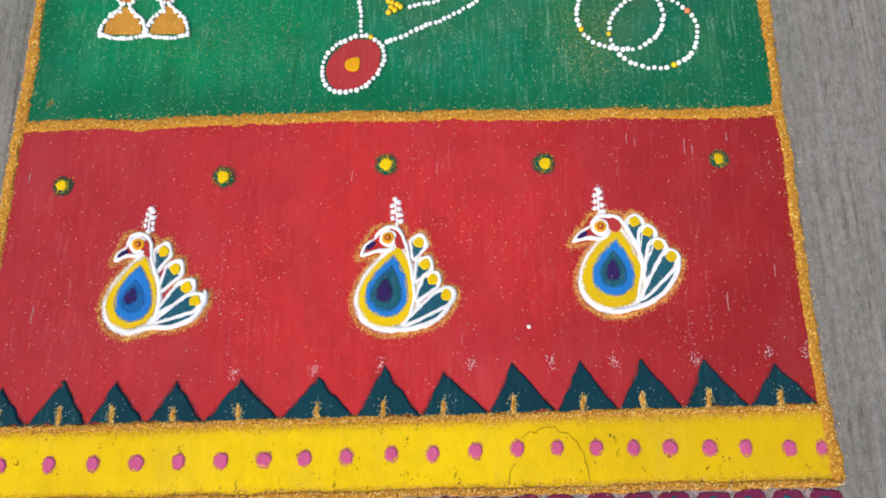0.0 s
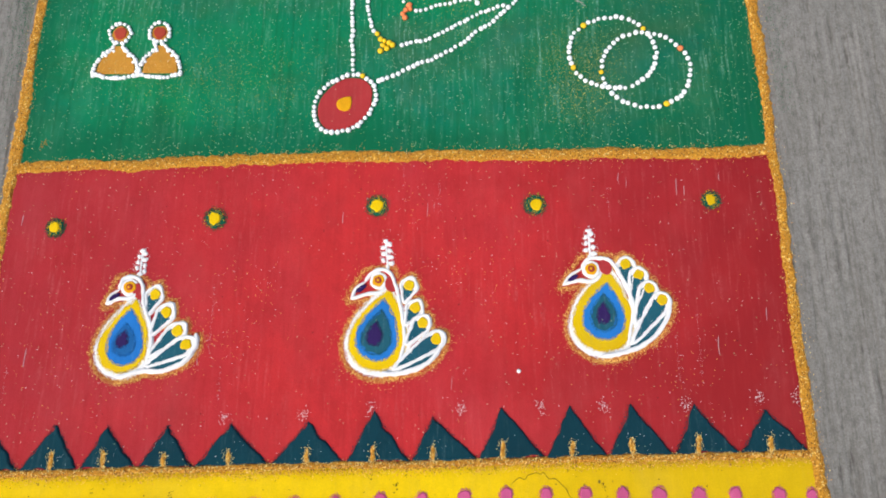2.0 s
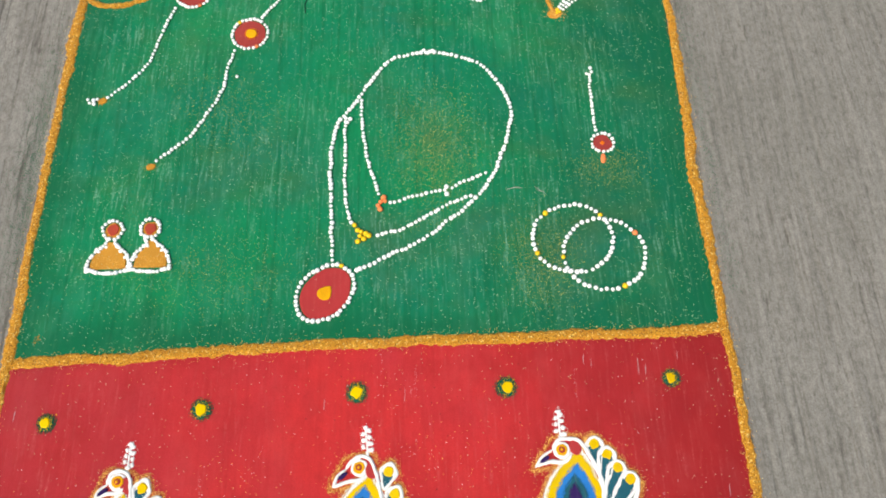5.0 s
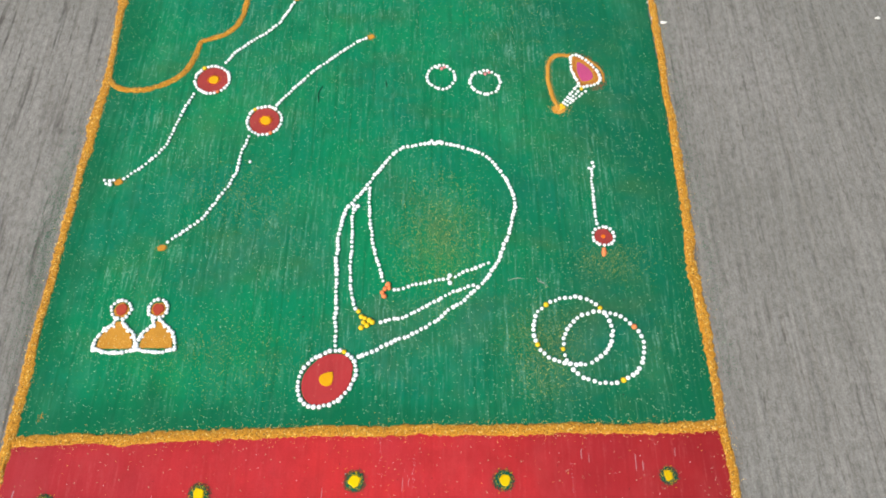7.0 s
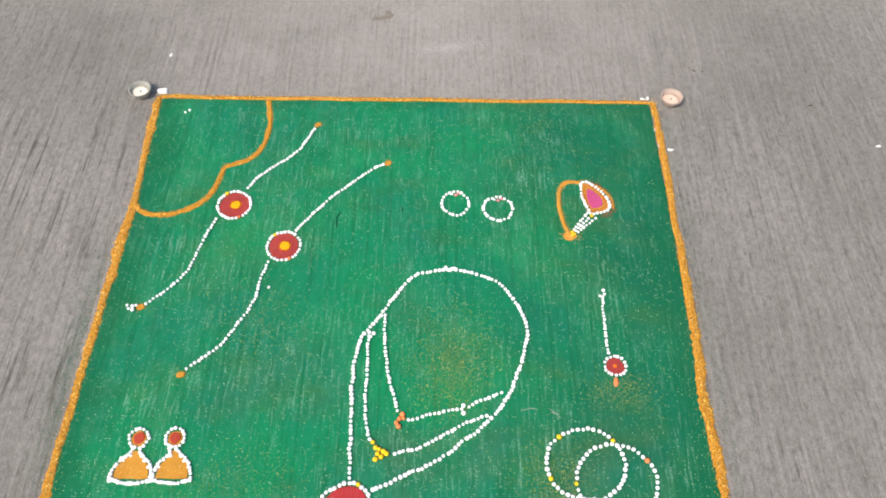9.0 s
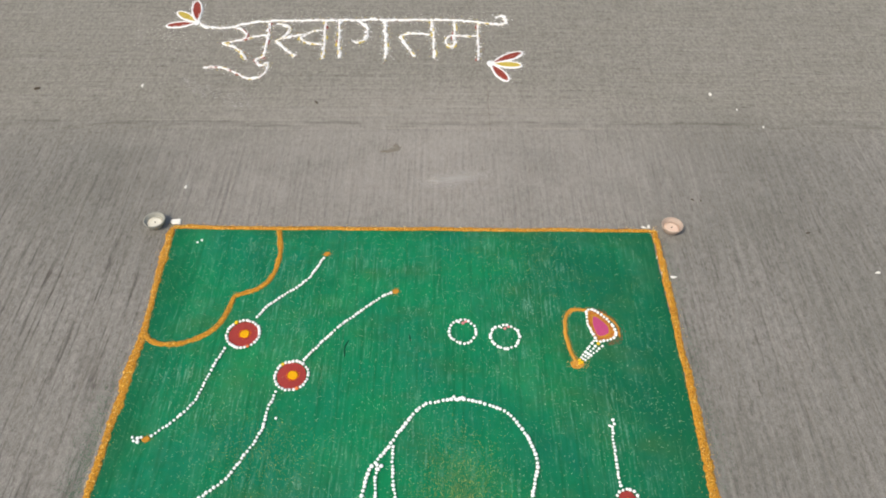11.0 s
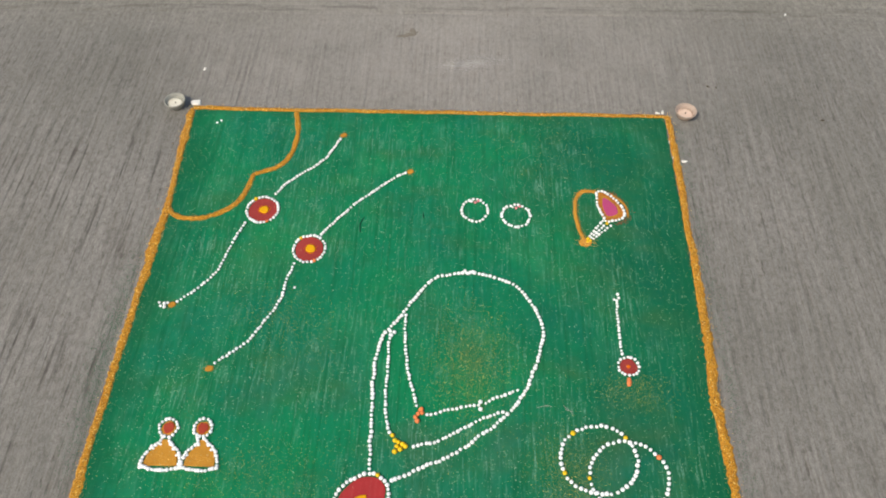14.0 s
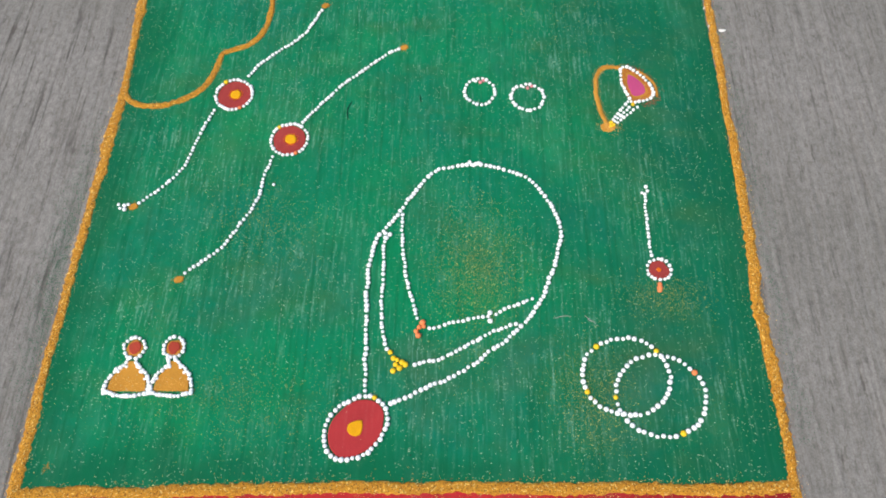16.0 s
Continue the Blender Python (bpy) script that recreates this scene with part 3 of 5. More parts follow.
for _ in range(34):
    x, f = RNG.uniform(-0.62, 0.63), RNG.random()
    y = band_y(x) + 0.012 + 0.085 * f * f
    dust("pit_dirt", [(x + RNG.gauss(0, 0.0016), y + RNG.gauss(0, 0.004)) for _ in range(RNG.randint(3, 9))], 0.0016, rangoli, "brown dirt in small pits of the yellow powder", 0.0022, M_CRACK)

# dark teeth along the foot of the red field
APEX = (-0.602, -0.509, -0.428, -0.336, -0.238, -0.120, -0.019, 0.072, 0.177, 0.282, 0.375, 0.473, 0.581)
FOOT = (-0.644, -0.558, -0.466, -0.378, -0.291, -0.175, -0.062, 0.038, 0.141, 0.244, 0.338, 0.437, 0.536, 0.641)
TALL = (0.052, 0.062, 0.057, 0.056, 0.056, 0.056, 0.070, 0.061, 0.071, 0.071, 0.072, 0.069, 0.060)
for i, ax in enumerate(APEX):
    l, r = FOOT[i] + 0.002, FOOT[i + 1] - 0.002
    top = (ax, tooth_y(ax) + TALL[i] + (0.010 if ax < 0 else 0.008))
    lo, ro = (l, tooth_y(l) + 0.004), (r, tooth_y(r) + 0.004)
    rim = []
    for a, b in ((lo, ro), (ro, top), (top, lo)):
        rim += [(a[0] + (b[0] - a[0]) * k / 10, a[1] + (b[1] - a[1]) * k / 10) for k in range(10)]
    tooth = part("tooth", heap(bmesh.new(), rim, 0.0036, 0.0018, 0.0034, 0.004), M_TEAL, rangoli, "dark teal powder triangle")
    tip = (ax + RNG.uniform(-1, 1) * 0.003, tooth_y(ax) + RNG.uniform(0.024, 0.031))
    tick = part("tick", ribbon(bmesh.new(), [(ax, tooth_y(ax) + 0.004), tip], 0.0095, 0.0022, 0.0048, step=0.003, rough=0.7), M_GOLD, tooth, "gold glitter tick")
    dust("glitter", [(p.x + RNG.gauss(0, 0.0034), p.y + RNG.gauss(0, 0.0028)) for p in curve_points([(ax, tooth_y(ax) + 0.004), tip], 0.002) for _ in range(7)], 0.0010, tick, "loose gold glitter grains", 0.0066, M_SPARK)
    edge = [Vector(a).lerp(Vector(e), k / 45) for a, e in ((lo, top), (top, ro)) for k in range(45)]
    fuzz = [(p.x + RNG.gauss(0, 0.0014), p.y + RNG.gauss(0, 0.0014)) for p in edge for _ in range(3)]
    dust("teal_dust", fuzz, 0.0010, tooth, "loose teal powder along the edge", 0.0024, M_TEAL)
    dust("white_dust", [(ax + RNG.gauss(0, 0.016), tooth_y(ax) + RNG.uniform(0.01, 0.04)) for _ in range(7)], 0.0008, tooth, "tiny white specks", 0.0062, M_WHITE)

PINK_X = (-0.588, -0.515, -0.449, -0.385, -0.322, -0.259, -0.195, -0.135, -0.073, -0.006, 0.056, 0.120, 0.182, 0.242, 0.300, 0.356, 0.410, 0.469, 0.523, 0.588, 0.636)
for x in PINK_X:
    y = -0.8405 + 0.024 * x + 0.012 * (x > -0.1) * min(1, (x + 0.1) / 0.3) - 0.026 * max(0, x - 0.2)
    y += 0.004 * (x < 0.05)
    rx = RNG.uniform(0.0086, 0.0108) if x < 0.62 else 0.008
    dot = part("pink_dot", heap(bmesh.new(), oval(x, y, rx, RNG.uniform(0.0098, 0.0120) if x < 0.62 else 0.009, RNG.uniform(-0.45, 0.15), 30, 0.12), 0.002, 0.002), M_PINK, rangoli, "pink powder dot")
    dust("pink_dust", [(p.x + RNG.gauss(0, 0.0012), p.y + RNG.gauss(0, 0.0012)) for p in curve_points(oval(x, y, rx, 0.0112, -0.1, 22, 0.06), 0.001, True) for _ in range(3)], 0.0009, dot, "loose pink powder along the edge", 0.0026, M_PINK)

for x, y in ((-0.557, -0.404), (-0.292, -0.388), (-0.023, -0.366), (0.239, -0.364), (0.531, -0.357)):
    k = 0.84 if abs(x) > 0.5 else 1.0
    ring = part("ring_dot", heap(bmesh.new(), oval(x, y, 0.0158 * k, 0.0162 * k, 0, 30, 0.10), 0.0014, 0.0018, 0.0016), M_RING, rangoli, "green powder dot ring")
    dust("green_dust", [(x + r * math.cos(a), y + r * math.sin(a)) for a, r in ((RNG.uniform(0, 6.28), RNG.gauss(0.0160, 0.0030) * k) for _ in range(700))], 0.0011, ring, "loose green powder round the dot", 0.0024, M_RING)
    part("centre", heap(bmesh.new(), oval(x + RNG.uniform(-1, 1) * 0.002, y, 0.0102 * k, 0.0110 * k, 0, 26, 0.14), 0.0018, 0.0036), M_YELLOW, ring, "yellow powder centre")
    dust("yellow_dust", [(x + RNG.gauss(0, 0.007) * k, y + RNG.gauss(0, 0.0075) * k) for _ in range(170)], 0.0011, ring, "loose yellow powder on the dot", 0.0048, M_YELLOW)

for i in range(24):
    x = -0.628 + i * 0.0547 + RNG.uniform(-0.003, 0.003)
    y = band_y(x) - 0.048
    petal = part("fringe_petal", heap(bmesh.new(), pad(x, y, RNG.uniform(0.0245, 0.0268), 0.042, 36, 0.05), 0.0026, 0.001), M_MAROON, rangoli, "maroon powder oval in the bottom fringe")
    part("centre", heap(bmesh.new(), oval(x + RNG.uniform(-0.003, 0.004), y + RNG.uniform(-0.004, 0.006), 0.0150, 0.033, 0, 24, 0.08), 0.0016, 0.0036), M_PEATEAL, petal, "teal powder centre")
pale = []
for _ in range(5200):
    x = RNG.uniform(-0.64, 0.65)
    pale.append((x, band_y(x) - 0.004 - abs(RNG.gauss(0, 0.016))))
dust("pale_dust", pale, 0.0019, rangoli, "pale pink dust between the fringe ovals", 0.0008, M_BLUSH)

def crack(pts):
    line = [(p.x + RNG.uniform(-1, 1) * 0.0036, p.y + RNG.uniform(-1, 1) * 0.0036) for p in curve_points(pts, 0.008)]
    part("crack", ribbon(bmesh.new(), line, 0.0016, 0.0005, 0.0020, step=0.0025, rough=0.9, across=5), M_CRACK, rangoli, "hairline crack in the yellow powder")


crack([(0.19, -0.812), (0.215, -0.799), (0.245, -0.797), (0.272, -0.812), (0.283, -0.838), (0.288, -0.876)])
crack([(0.176, -0.846), (0.171, -0.862), (0.172, -0.876)])

# gold scalloped arc in the far corner of the green field
arc = ribbon(bmesh.new(), [(-0.362, 0.897), (-0.346, 0.81), (-0.353, 0.735), (-0.382, 0.687), (-0.440, 0.660)], 0.0158, 0.0030, 0.0016, step=0.005, rough=0.55, across=9)
ribbon(arc, [(-0.438, 0.665), (-0.447, 0.613), (-0.468, 0.561), (-0.512, 0.526), (-0.563, 0.512), (-0.613, 0.522), (-0.643, 0.555)], 0.0158, 0.0030, 0.0016, step=0.005, rough=0.55, across=9)
corner_arc = part("corner_arc", arc, M_GOLD, rangoli, "gold glitter scalloped corner arc")
ARC = curve_points([(-0.362, 0.897), (-0.346, 0.81), (-0.353, 0.735), (-0.382, 0.687), (-0.440, 0.660)], 0.003) + curve_points([(-0.438, 0.665), (-0.447, 0.613), (-0.468, 0.561), (-0.512, 0.526), (-0.563, 0.512), (-0.613, 0.522), (-0.643, 0.555)], 0.003)
dust("glitter", [(p.x + RNG.gauss(0, 0.0055), p.y + RNG.gauss(0, 0.0055)) for p in ARC for _ in range(7)], 0.0009, corner_arc, "loose gold glitter grains", 0.003, M_GLINT)

# scratches, dents and a stray gold dab in the green powder
for pts in ([(-0.141, 0.528), (-0.149, 0.505), (-0.147, 0.478)], [(0.003, 0.545), (0.006, 0.525)]):
    part("dent", ribbon(bmesh.new(), pts, 0.006, 0.0005, 0.0018, step=0.004, rough=0.6, across=5), M_DENT, rangoli, "dark dent pressed into the green powder")
for pts in ([(0.262, 0.028), (0.283, 0.034), (0.297, 0.031)], [(0.319, 0.035), (0.332, 0.024), (0.343, 0.014)], [(0.322, 0.027), (0.339, 0.022)]):
    part("scratch", ribbon(bmesh.new(), pts, 0.0006, 0.0003, 0.0020, step=0.003, rough=0.9, across=5), M_BLUSH, rangoli, "fine pale scratch")
dust("pale_dab", [(-0.6 + RNG.gauss(0, 0.003), -0.251 + RNG.gauss(0, 0.005)) for _ in range(50)], 0.0010, rangoli, "stray pale dab of powder", 0.0020, M_OCHRE)

# white specks and chalk marks on the red field
specks = [(RNG.uniform(-0.63, 0.63), RNG.uniform(-0.74, -0.29)) for _ in range(520)]
for x, y, r in ((-0.22, -0.50, 0.035), (0.12, -0.47, 0.05), (-0.5, -0.62, 0.05), (0.45, -0.64, 0.04), (-0.27, -0.60, 0.03), (0.0, -0.33, 0.06)):
    specks += [(x + RNG.gauss(0, r), y + RNG.gauss(0, r * 0.8)) for _ in range(80)]
dust("white_dust", specks[::3], 0.0009, rangoli, "tiny pale specks on the red powder", 0.0022, M_WHITE)
DASHES = [(0.38, -0.318, 0.02), (0.392, -0.325, 0.016), (0.475, -0.333, 0.03), (0.487, -0.34, 0.018), (0.548, -0.315, 0.016), (0.06, -0.372, 0.024), (0.072, -0.368, 0.014), (-0.08, -0.386, 0.02), (-0.615, -0.39, 0.02), (-0.575, -0.62, 0.03), (0.52, -0.6, 0.03), (0.6, -0.55, 0.02), (-0.3, -0.62, 0.025), (0.1, -0.66, 0.02)]
for x, y, h in DASHES:
    part("scratch", ribbon(bmesh.new(), [(x, y - h / 2), (x + RNG.uniform(-1, 1) * 0.001, y), (x + 0.001, y + h / 2)], 0.0011, 0.0003, 0.0019, step=0.002, rough=1.0, across=5), M_BLUSH, rangoli, "fine pale scratch")
columns = [(x + RNG.gauss(0, 0.0012), y + RNG.uniform(-0.5, 0.5) * h) for x, y, h in ((-0.283, -0.56, 0.12), (0.08, -0.35, 0.06), (0.36, -0.36, 0.05), (-0.262, -0.66, 0.05), (0.455, -0.62, 0.08), (0.49, -0.6, 0.1), (-0.6, -0.66, 0.06), (0.02, -0.31, 0.05)) for _ in range(round(h * 520))]
dust("pale_streak_dust", columns, 0.0007, rangoli, "thin pale streaks where the red powder is rubbed", 0.0022, M_BLUSH)
dust("gold_dust", specks[1::3] + specks[2::3], 0.0009, rangoli, "tiny gold specks on the red powder", 0.0022, M_GLINT)
for x, y in ((-0.62, -0.71), (-0.25, -0.713), (-0.127, -0.706), (-0.025, -0.699), (0.115, -0.699), (0.238, -0.694), (0.335, -0.692), (0.46, -0.689), (0.575, -0.682), (0.633, -0.678)):
    dust("chalk_mark", [(x + RNG.gauss(0, 0.0042), y + RNG.gauss(0, 0.0065)) for _ in range(46)], 0.0009, rangoli, "faint white chalk mark", 0.0022, M_WHITE)

# gold dust spilt on the green, and green dust swept past the left border
for x, y, sx, sy, count in ((0.125, 0.12, 0.045, 0.075, 2400), (0.325, -0.125, 0.035, 0.045, 1100), (-0.29, 0.23, 0.06, 0.05, 600), (0.47, 0.075, 0.04, 0.025, 600), (-0.30, -0.13, 0.1, 0.05, 800), (0.3, 0.78, 0.15, 0.06, 250)):
    dust("gold_dust", [(x + RNG.gauss(0, sx), y + RNG.gauss(0, sy)) for _ in range(round(count * 2.2))], 0.0009, rangoli, "gold dust spilt on the green powder", 0.0021, M_OLIVE)
dust("pale_dust", [(RNG.uniform(-0.62, 0.62), RNG.uniform(-0.26, 0.88)) for _ in range(1500)], 0.0007, rangoli, "tiny pale specks on the green powder", 0.0021, M_PALE)
dust("green_dust", [(-0.660 - abs(RNG.gauss(0, 0.026)), RNG.gauss(0.14, 0.16)) for _ in range(5200)] + [(0.662 + abs(RNG.gauss(0, 0.02)), RNG.uniform(-0.2, 0.85)) for _ in range(2600)], 0.0008, rangoli, "green dust past the border", 0.0002, M_GREEN)

# dark grit sieved with the powder
grit = [(RNG.uniform(-0.63, 0.63), RNG.uniform(-0.74, 0.88)) for _ in range(240)] + [(0.02 + RNG.gauss(0, 0.05), -0.86 + RNG.gauss(0, 0.014)) for _ in range(26)]
grit += [(RNG.uniform(-0.62, 0.62), RNG.uniform(-0.87, -0.8)) for _ in range(50)]
dust("dark_grit", grit, 0.0014, rangoli, "dark grit in the powder", 0.0022, M_SOOT)

# ---- peacock motifs on the red field ----
PEACOCK_LABEL = "powder peacock motif, blue teardrop body outlined in white and gold"


def drop(bottom, top, half, count=48, blunt=0.9):
    """A leaning teardrop from its foot to its point."""
    b, t = Vector(bottom), Vector(top)
    mid, axis = (b + t) / 2, t - b
    reach = axis.length / 2
    return teardrop(mid.x, mid.y, half, reach, reach, -math.atan2(axis.x, axis.y), count, blunt)


def peacock(cx, cy, drops, eye, beak, core, nape, crest, neck, chin, feathers, sweep, label, inner=M_PEATEAL, cap=0.012):
    """All places in millimetres from the body's middle."""
    bird = thing("peacock_motif", label, "peacock motif", "peacock motifs")

    def at(p):
        return (cx + p[0] * 0.001, cy + p[1] * 0.001)

    for (bottom, top, half), (name, mat, h) in zip(drops, (("white_outline", M_WHITE, 0.0014), ("yellow_drop", M_YELLOW, 0.0022), ("blue_drop", M_BLUE, 0.0028), ("inner_drop", inner, 0.0033), ("purple_drop", M_PURPLE, 0.0038))):
        shape = drop(at(bottom), at(top), half * 0.001)
        layer = part(name, heap(bmesh.new(), shape, h, 0.0016, 0.0022, 0.0013), mat, bird)
        rim = curve_points(shape, 0.0012)
        dust("loose_powder", [(p.x + RNG.gauss(0, 0.0012), p.y + RNG.gauss(0, 0.0012)) for p in rim for _ in range(3)], 0.0011, layer, "loose powder grains along the edge", 0.0016 + h, mat)
    e, b, c, k = at(eye), at(beak), at(core), at(nape)
    part("head", heap(bmesh.new(), oval(e[0], e[1], 0.0150, 0.0150, 0, 26, 0.05), 0.0012, 0.0034), M_WHITE, bird)
    part("nape_patch", heap(bmesh.new(), oval(k[0], k[1], 0.0105, 0.0135, 0.4), 0.0012, 0.0036), M_BRICK, bird)
    line = ribbon(bmesh.new(), [at(p) for p in neck], 0.0074, 0.0022, 0.0036, step=0.003, rough=0.5)
    ribbon(line, [b, at(((beak[0] + neck[0][0]) / 2 - 3, (beak[1] + neck[0][1]) / 2 + 3)), at(neck[0])], 0.0052, 0.0020, 0.0036, step=0.003, rough=0.5)
    ribbon(line, [at(p) for p in chin], 0.0075, 0.0020, 0.0036, step=0.003, rough=0.5)
    part("head_outline", line, M_WHITE, bird)
    ring = part("eye", heap(bmesh.new(), oval(e[0], e[1], 0.0106, 0.0104, 0, 22, 0.08), 0.0016, 0.0044), M_AMBER, bird)
    part("pupil", heap(bmesh.new(), oval(e[0], e[1], 0.0064, 0.0062, 0, 16, 0.1), 0.0012, 0.0058), M_RUST, ring)
    part("pupil_dot", heap(bmesh.new(), oval(e[0] - 0.0005, e[1], 0.0030, 0.0030, 0, 12, 0.1), 0.0010, 0.0068), M_AMBER, ring)
    part("beak", heap(bmesh.new(), oval(c[0], c[1], 0.0102, 0.0042, math.atan2(eye[1] - beak[1], eye[0] - beak[0])), 0.0015, 0.0048), M_PURPLE, bird)
    (bx, by), (tx, ty) = crest
    crumbs = []
    for i in range(9):
        f = i / 8
        side = (6.0 if i % 2 else -6.0) * (1.15 - 0.45 * f) if 0 < i < 8 else 0
        p = at((bx + (tx - bx) * f + side, by + (ty - by) * f))
        part("crest_dot", heap(bmesh.new(), oval(p[0], p[1], 0.0050 * RNG.uniform(0.7, 1.2), 0.0046, 0, 12, 0.2), 0.002, 0.0018), M_WHITE, bird)
        crumbs += [(p[0] + RNG.gauss(0, 0.0036), p[1] + RNG.gauss(0, 0.0032)) for _ in range(16)]
    dust("loose_powder", crumbs, 0.0010, bird, "loose white powder round the crest", 0.0026, M_WHITE)
    part("crest_stem", ribbon(bmesh.new(), [at((bx, by)), at((tx, ty))], 0.0046, 0.0016, 0.0018, step=0.003, rough=0.7), M_WHITE, bird)
    halo = []
    for tier, (root, spot) in enumerate(feathers):
        lift = 0.0012 * tier
        r, t = Vector(at(root)), Vector(at(spot))
        d = (t - r).normalized()
        side = Vector((-d.y, d.x))
        far = t + d * cap
        w = 0.0138
        loop = [r, r.lerp(far, 0.45) + side * w * 0.74, t + side * w, far, t - side * w, r.lerp(far, 0.45) - side * w * 0.74]
        bm = ribbon(bmesh.new(), loop, 0.0066, 0.0020, 0.0028 + lift, closed=True, step=0.003, rough=0.7)
        heap(bm, [(p.x, p.y) for p in curve_points(loop, 0.004, True)], 0.0008, 0.0016 + lift, 0.0005)
        plume = part("feather", bm, M_WHITE, bird)
        dust("loose_powder", [(p.x + RNG.gauss(0, 0.0020), p.y + RNG.gauss(0, 0.0020)) for p in curve_points(loop, 0.0014, True) for _ in range(2)], 0.0009, plume, "loose white powder along the outline", 0.0040 + lift, M_WHITE)
        fill = [r + d * 0.003, r.lerp(t, 0.5) + side * w * 0.62, t - d * 0.004 + side * w * 0.74, t - d * 0.004 - side * w * 0.74, r.lerp(t, 0.5) - side * w * 0.62]
        part("vane", heap(bmesh.new(), [(p.x, p.y) for p in curve_points(fill, 0.003, True)], 0.0014, 0.002 + lift, 0.0022, 0.001), M_PEATEAL, plume, "teal powder vane")
        part("eyespot", heap(bmesh.new(), oval(t.x, t.y, 0.0093, 0.0096, 0, 20, 0.12), 0.0026, 0.0022 + lift), M_YELLOW, plume, "yellow powder eyespot")
        for p in curve_points([r.lerp(far, 0.6) + side * w * 1.35, t + side * w * 1.35, far + d * 0.006, t - side * w * 1.35], 0.0025):
            halo += [(p.x + RNG.gauss(0, 0.0028), p.y + RNG.gauss(0, 0.0028)) for _ in range(16)]
    tail = [at(p) for p in sweep]
    r, t = Vector(at(feathers[-1][0])), Vector(at(feathers[-1][1]))
    web = [tuple(r)] + [(p.x, p.y) for p in curve_points([tuple(r.lerp(t, 0.3)), tuple(t)], 0.006)] + [(p.x, p.y) for p in reversed(curve_points(tail[1:], 0.006))]
    part("tail_web", heap(bmesh.new(), web, 0.0010, 0.0034, 0.0004, 0.0008), M_PEATEAL, bird, "teal powder along the tail sweep")
    part("sweep_line", ribbon(bmesh.new(), tail, 0.0088, 0.0022, 0.0062, step=0.003, rough=0.5), M_WHITE, bird)
    for p in curve_points(tail, 0.0022):
        d = (p - Vector((cx + 0.01, cy + 0.01))).normalized() * 0.0068
        halo += [(p.x + d.x + RNG.gauss(0, 0.0033), p.y + d.y + RNG.gauss(0, 0.0033)) for _ in range(17)]
    bottom, top, half = drops[0]
    body = curve_points(drop(at((bottom[0], bottom[1] - 6)), at((top[0], top[1] + 2)), half * 0.001 + 0.005, 30)[9:29], 0.0022)
    snout = curve_points([at((chin[2][0] - 8, chin[2][1] - 9)), at((chin[1][0], chin[1][1] - 9)), at((beak[0] - 6, beak[1] - 4)), at((neck[0][0] - 12, neck[0][1] + 4)), at((neck[1][0] - 4, neck[1][1] + 8)), at((neck[3][0] + 6, neck[3][1] + 8)), at((neck[3][0] + 12, neck[3][1] - 6))], 0.0025)
    for p in body + snout:
        halo += [(p.x + RNG.gauss(0, 0.0027), p.y + RNG.gauss(0, 0.0027)) for _ in range(15)]
    dust("gold_dust", halo, 0.0010, bird, "gold glitter dust round the outline", 0.0026, M_GLINT)
    far_dust = [(p[0] + RNG.gauss(0, 0.011), p[1] + RNG.gauss(0, 0.011)) for p in halo[::9]]
    dust("gold_dust", far_dust, 0.0008, bird, "stray gold glitter on the red powder", 0.0022, M_GLINT)
    return bird


peacock(-0.414, -0.586,
        (((-9, -67), (3, 65), 45), ((-13, -57), (6, 59), 38), ((-5, -46), (1, 44), 28), ((-6, -31), (-3, 20), 18), ((-11, -18), (-4, 9), 9)),
        (-6, 80), (-42, 51), (-29, 64), (8, 74), ((7, 103), (8, 142)),
        ((-23, 76), (-19, 93), (-3, 98), (13, 86), (19, 53), (33, 21), (38, -8), (34, -45)), ((-41, 52), (-23, 61), (-6, 62), (7, 70)),
        (((26, 34), (36, 68)), ((36, 1), (58, 39)), ((37, -32), (79, 8)), ((34, -48), (95, -14))),
        ((-10, -66), (28, -55), (60, -55), (93, -41), (109, -17), (109, 4)), PEACOCK_LABEL, M_BLUE_DEEP, 0.016)
peacock(-0.0155, -0.580,
        (((-8, -69), (14, 79), 51), ((-10, -59), (16, 70), 44), ((-8, -44), (8, 54), 32), ((-8, -35), (5, 36), 23), ((-8, -21), (-3, 17), 12)),
        (-2, 85), (-46, 54), (-30, 72), (18, 79), ((12, 109), (8, 152)),
        ((-24, 83), (-14, 97), (1, 104), (16, 99), (26, 77), (34, 44), (41, -8), (34, -49)), ((-46, 55), (-20, 63), (-1, 65), (10, 74)),
        (((40, 49), (48, 77)), ((44, 13), (58, 40)), ((44, -19), (70, 15)), ((26, -58), (92, -11))),
        ((6, -65), (37, -64), (78, -49), (100, -20), (102, 1)), PEACOCK_LABEL, M_PEATEAL, 0.014)
peacock(0.342, -0.552,
        (((-9, -67), (12, 82), 52), ((-8, -57), (11, 74), 46), ((-4, -38), (8, 52), 32), ((-1, -25), (2, 34), 20), ((-1, -14), (0, 21), 10)),
        (-16, 76), (-63, 48), (-46, 61), (7, 79), ((-16, 97), (-17, 142)),
        ((-31, 77), (-24, 90), (-11, 95), (14, 91), (29, 69), (42, 42), (47, 6), (35, -50)), ((-60, 50), (-37, 57), (-14, 56), (0, 68)),
        (((43, 39), (40, 85)), ((48, 9), (60, 67)), ((50, -16), (75, 44)), ((43, -45), (94, 24))),
        ((-7, -66), (34, -58), (74, -38), (100, -5), (107, 23)), PEACOCK_LABEL, M_PEATEAL, 0.011)

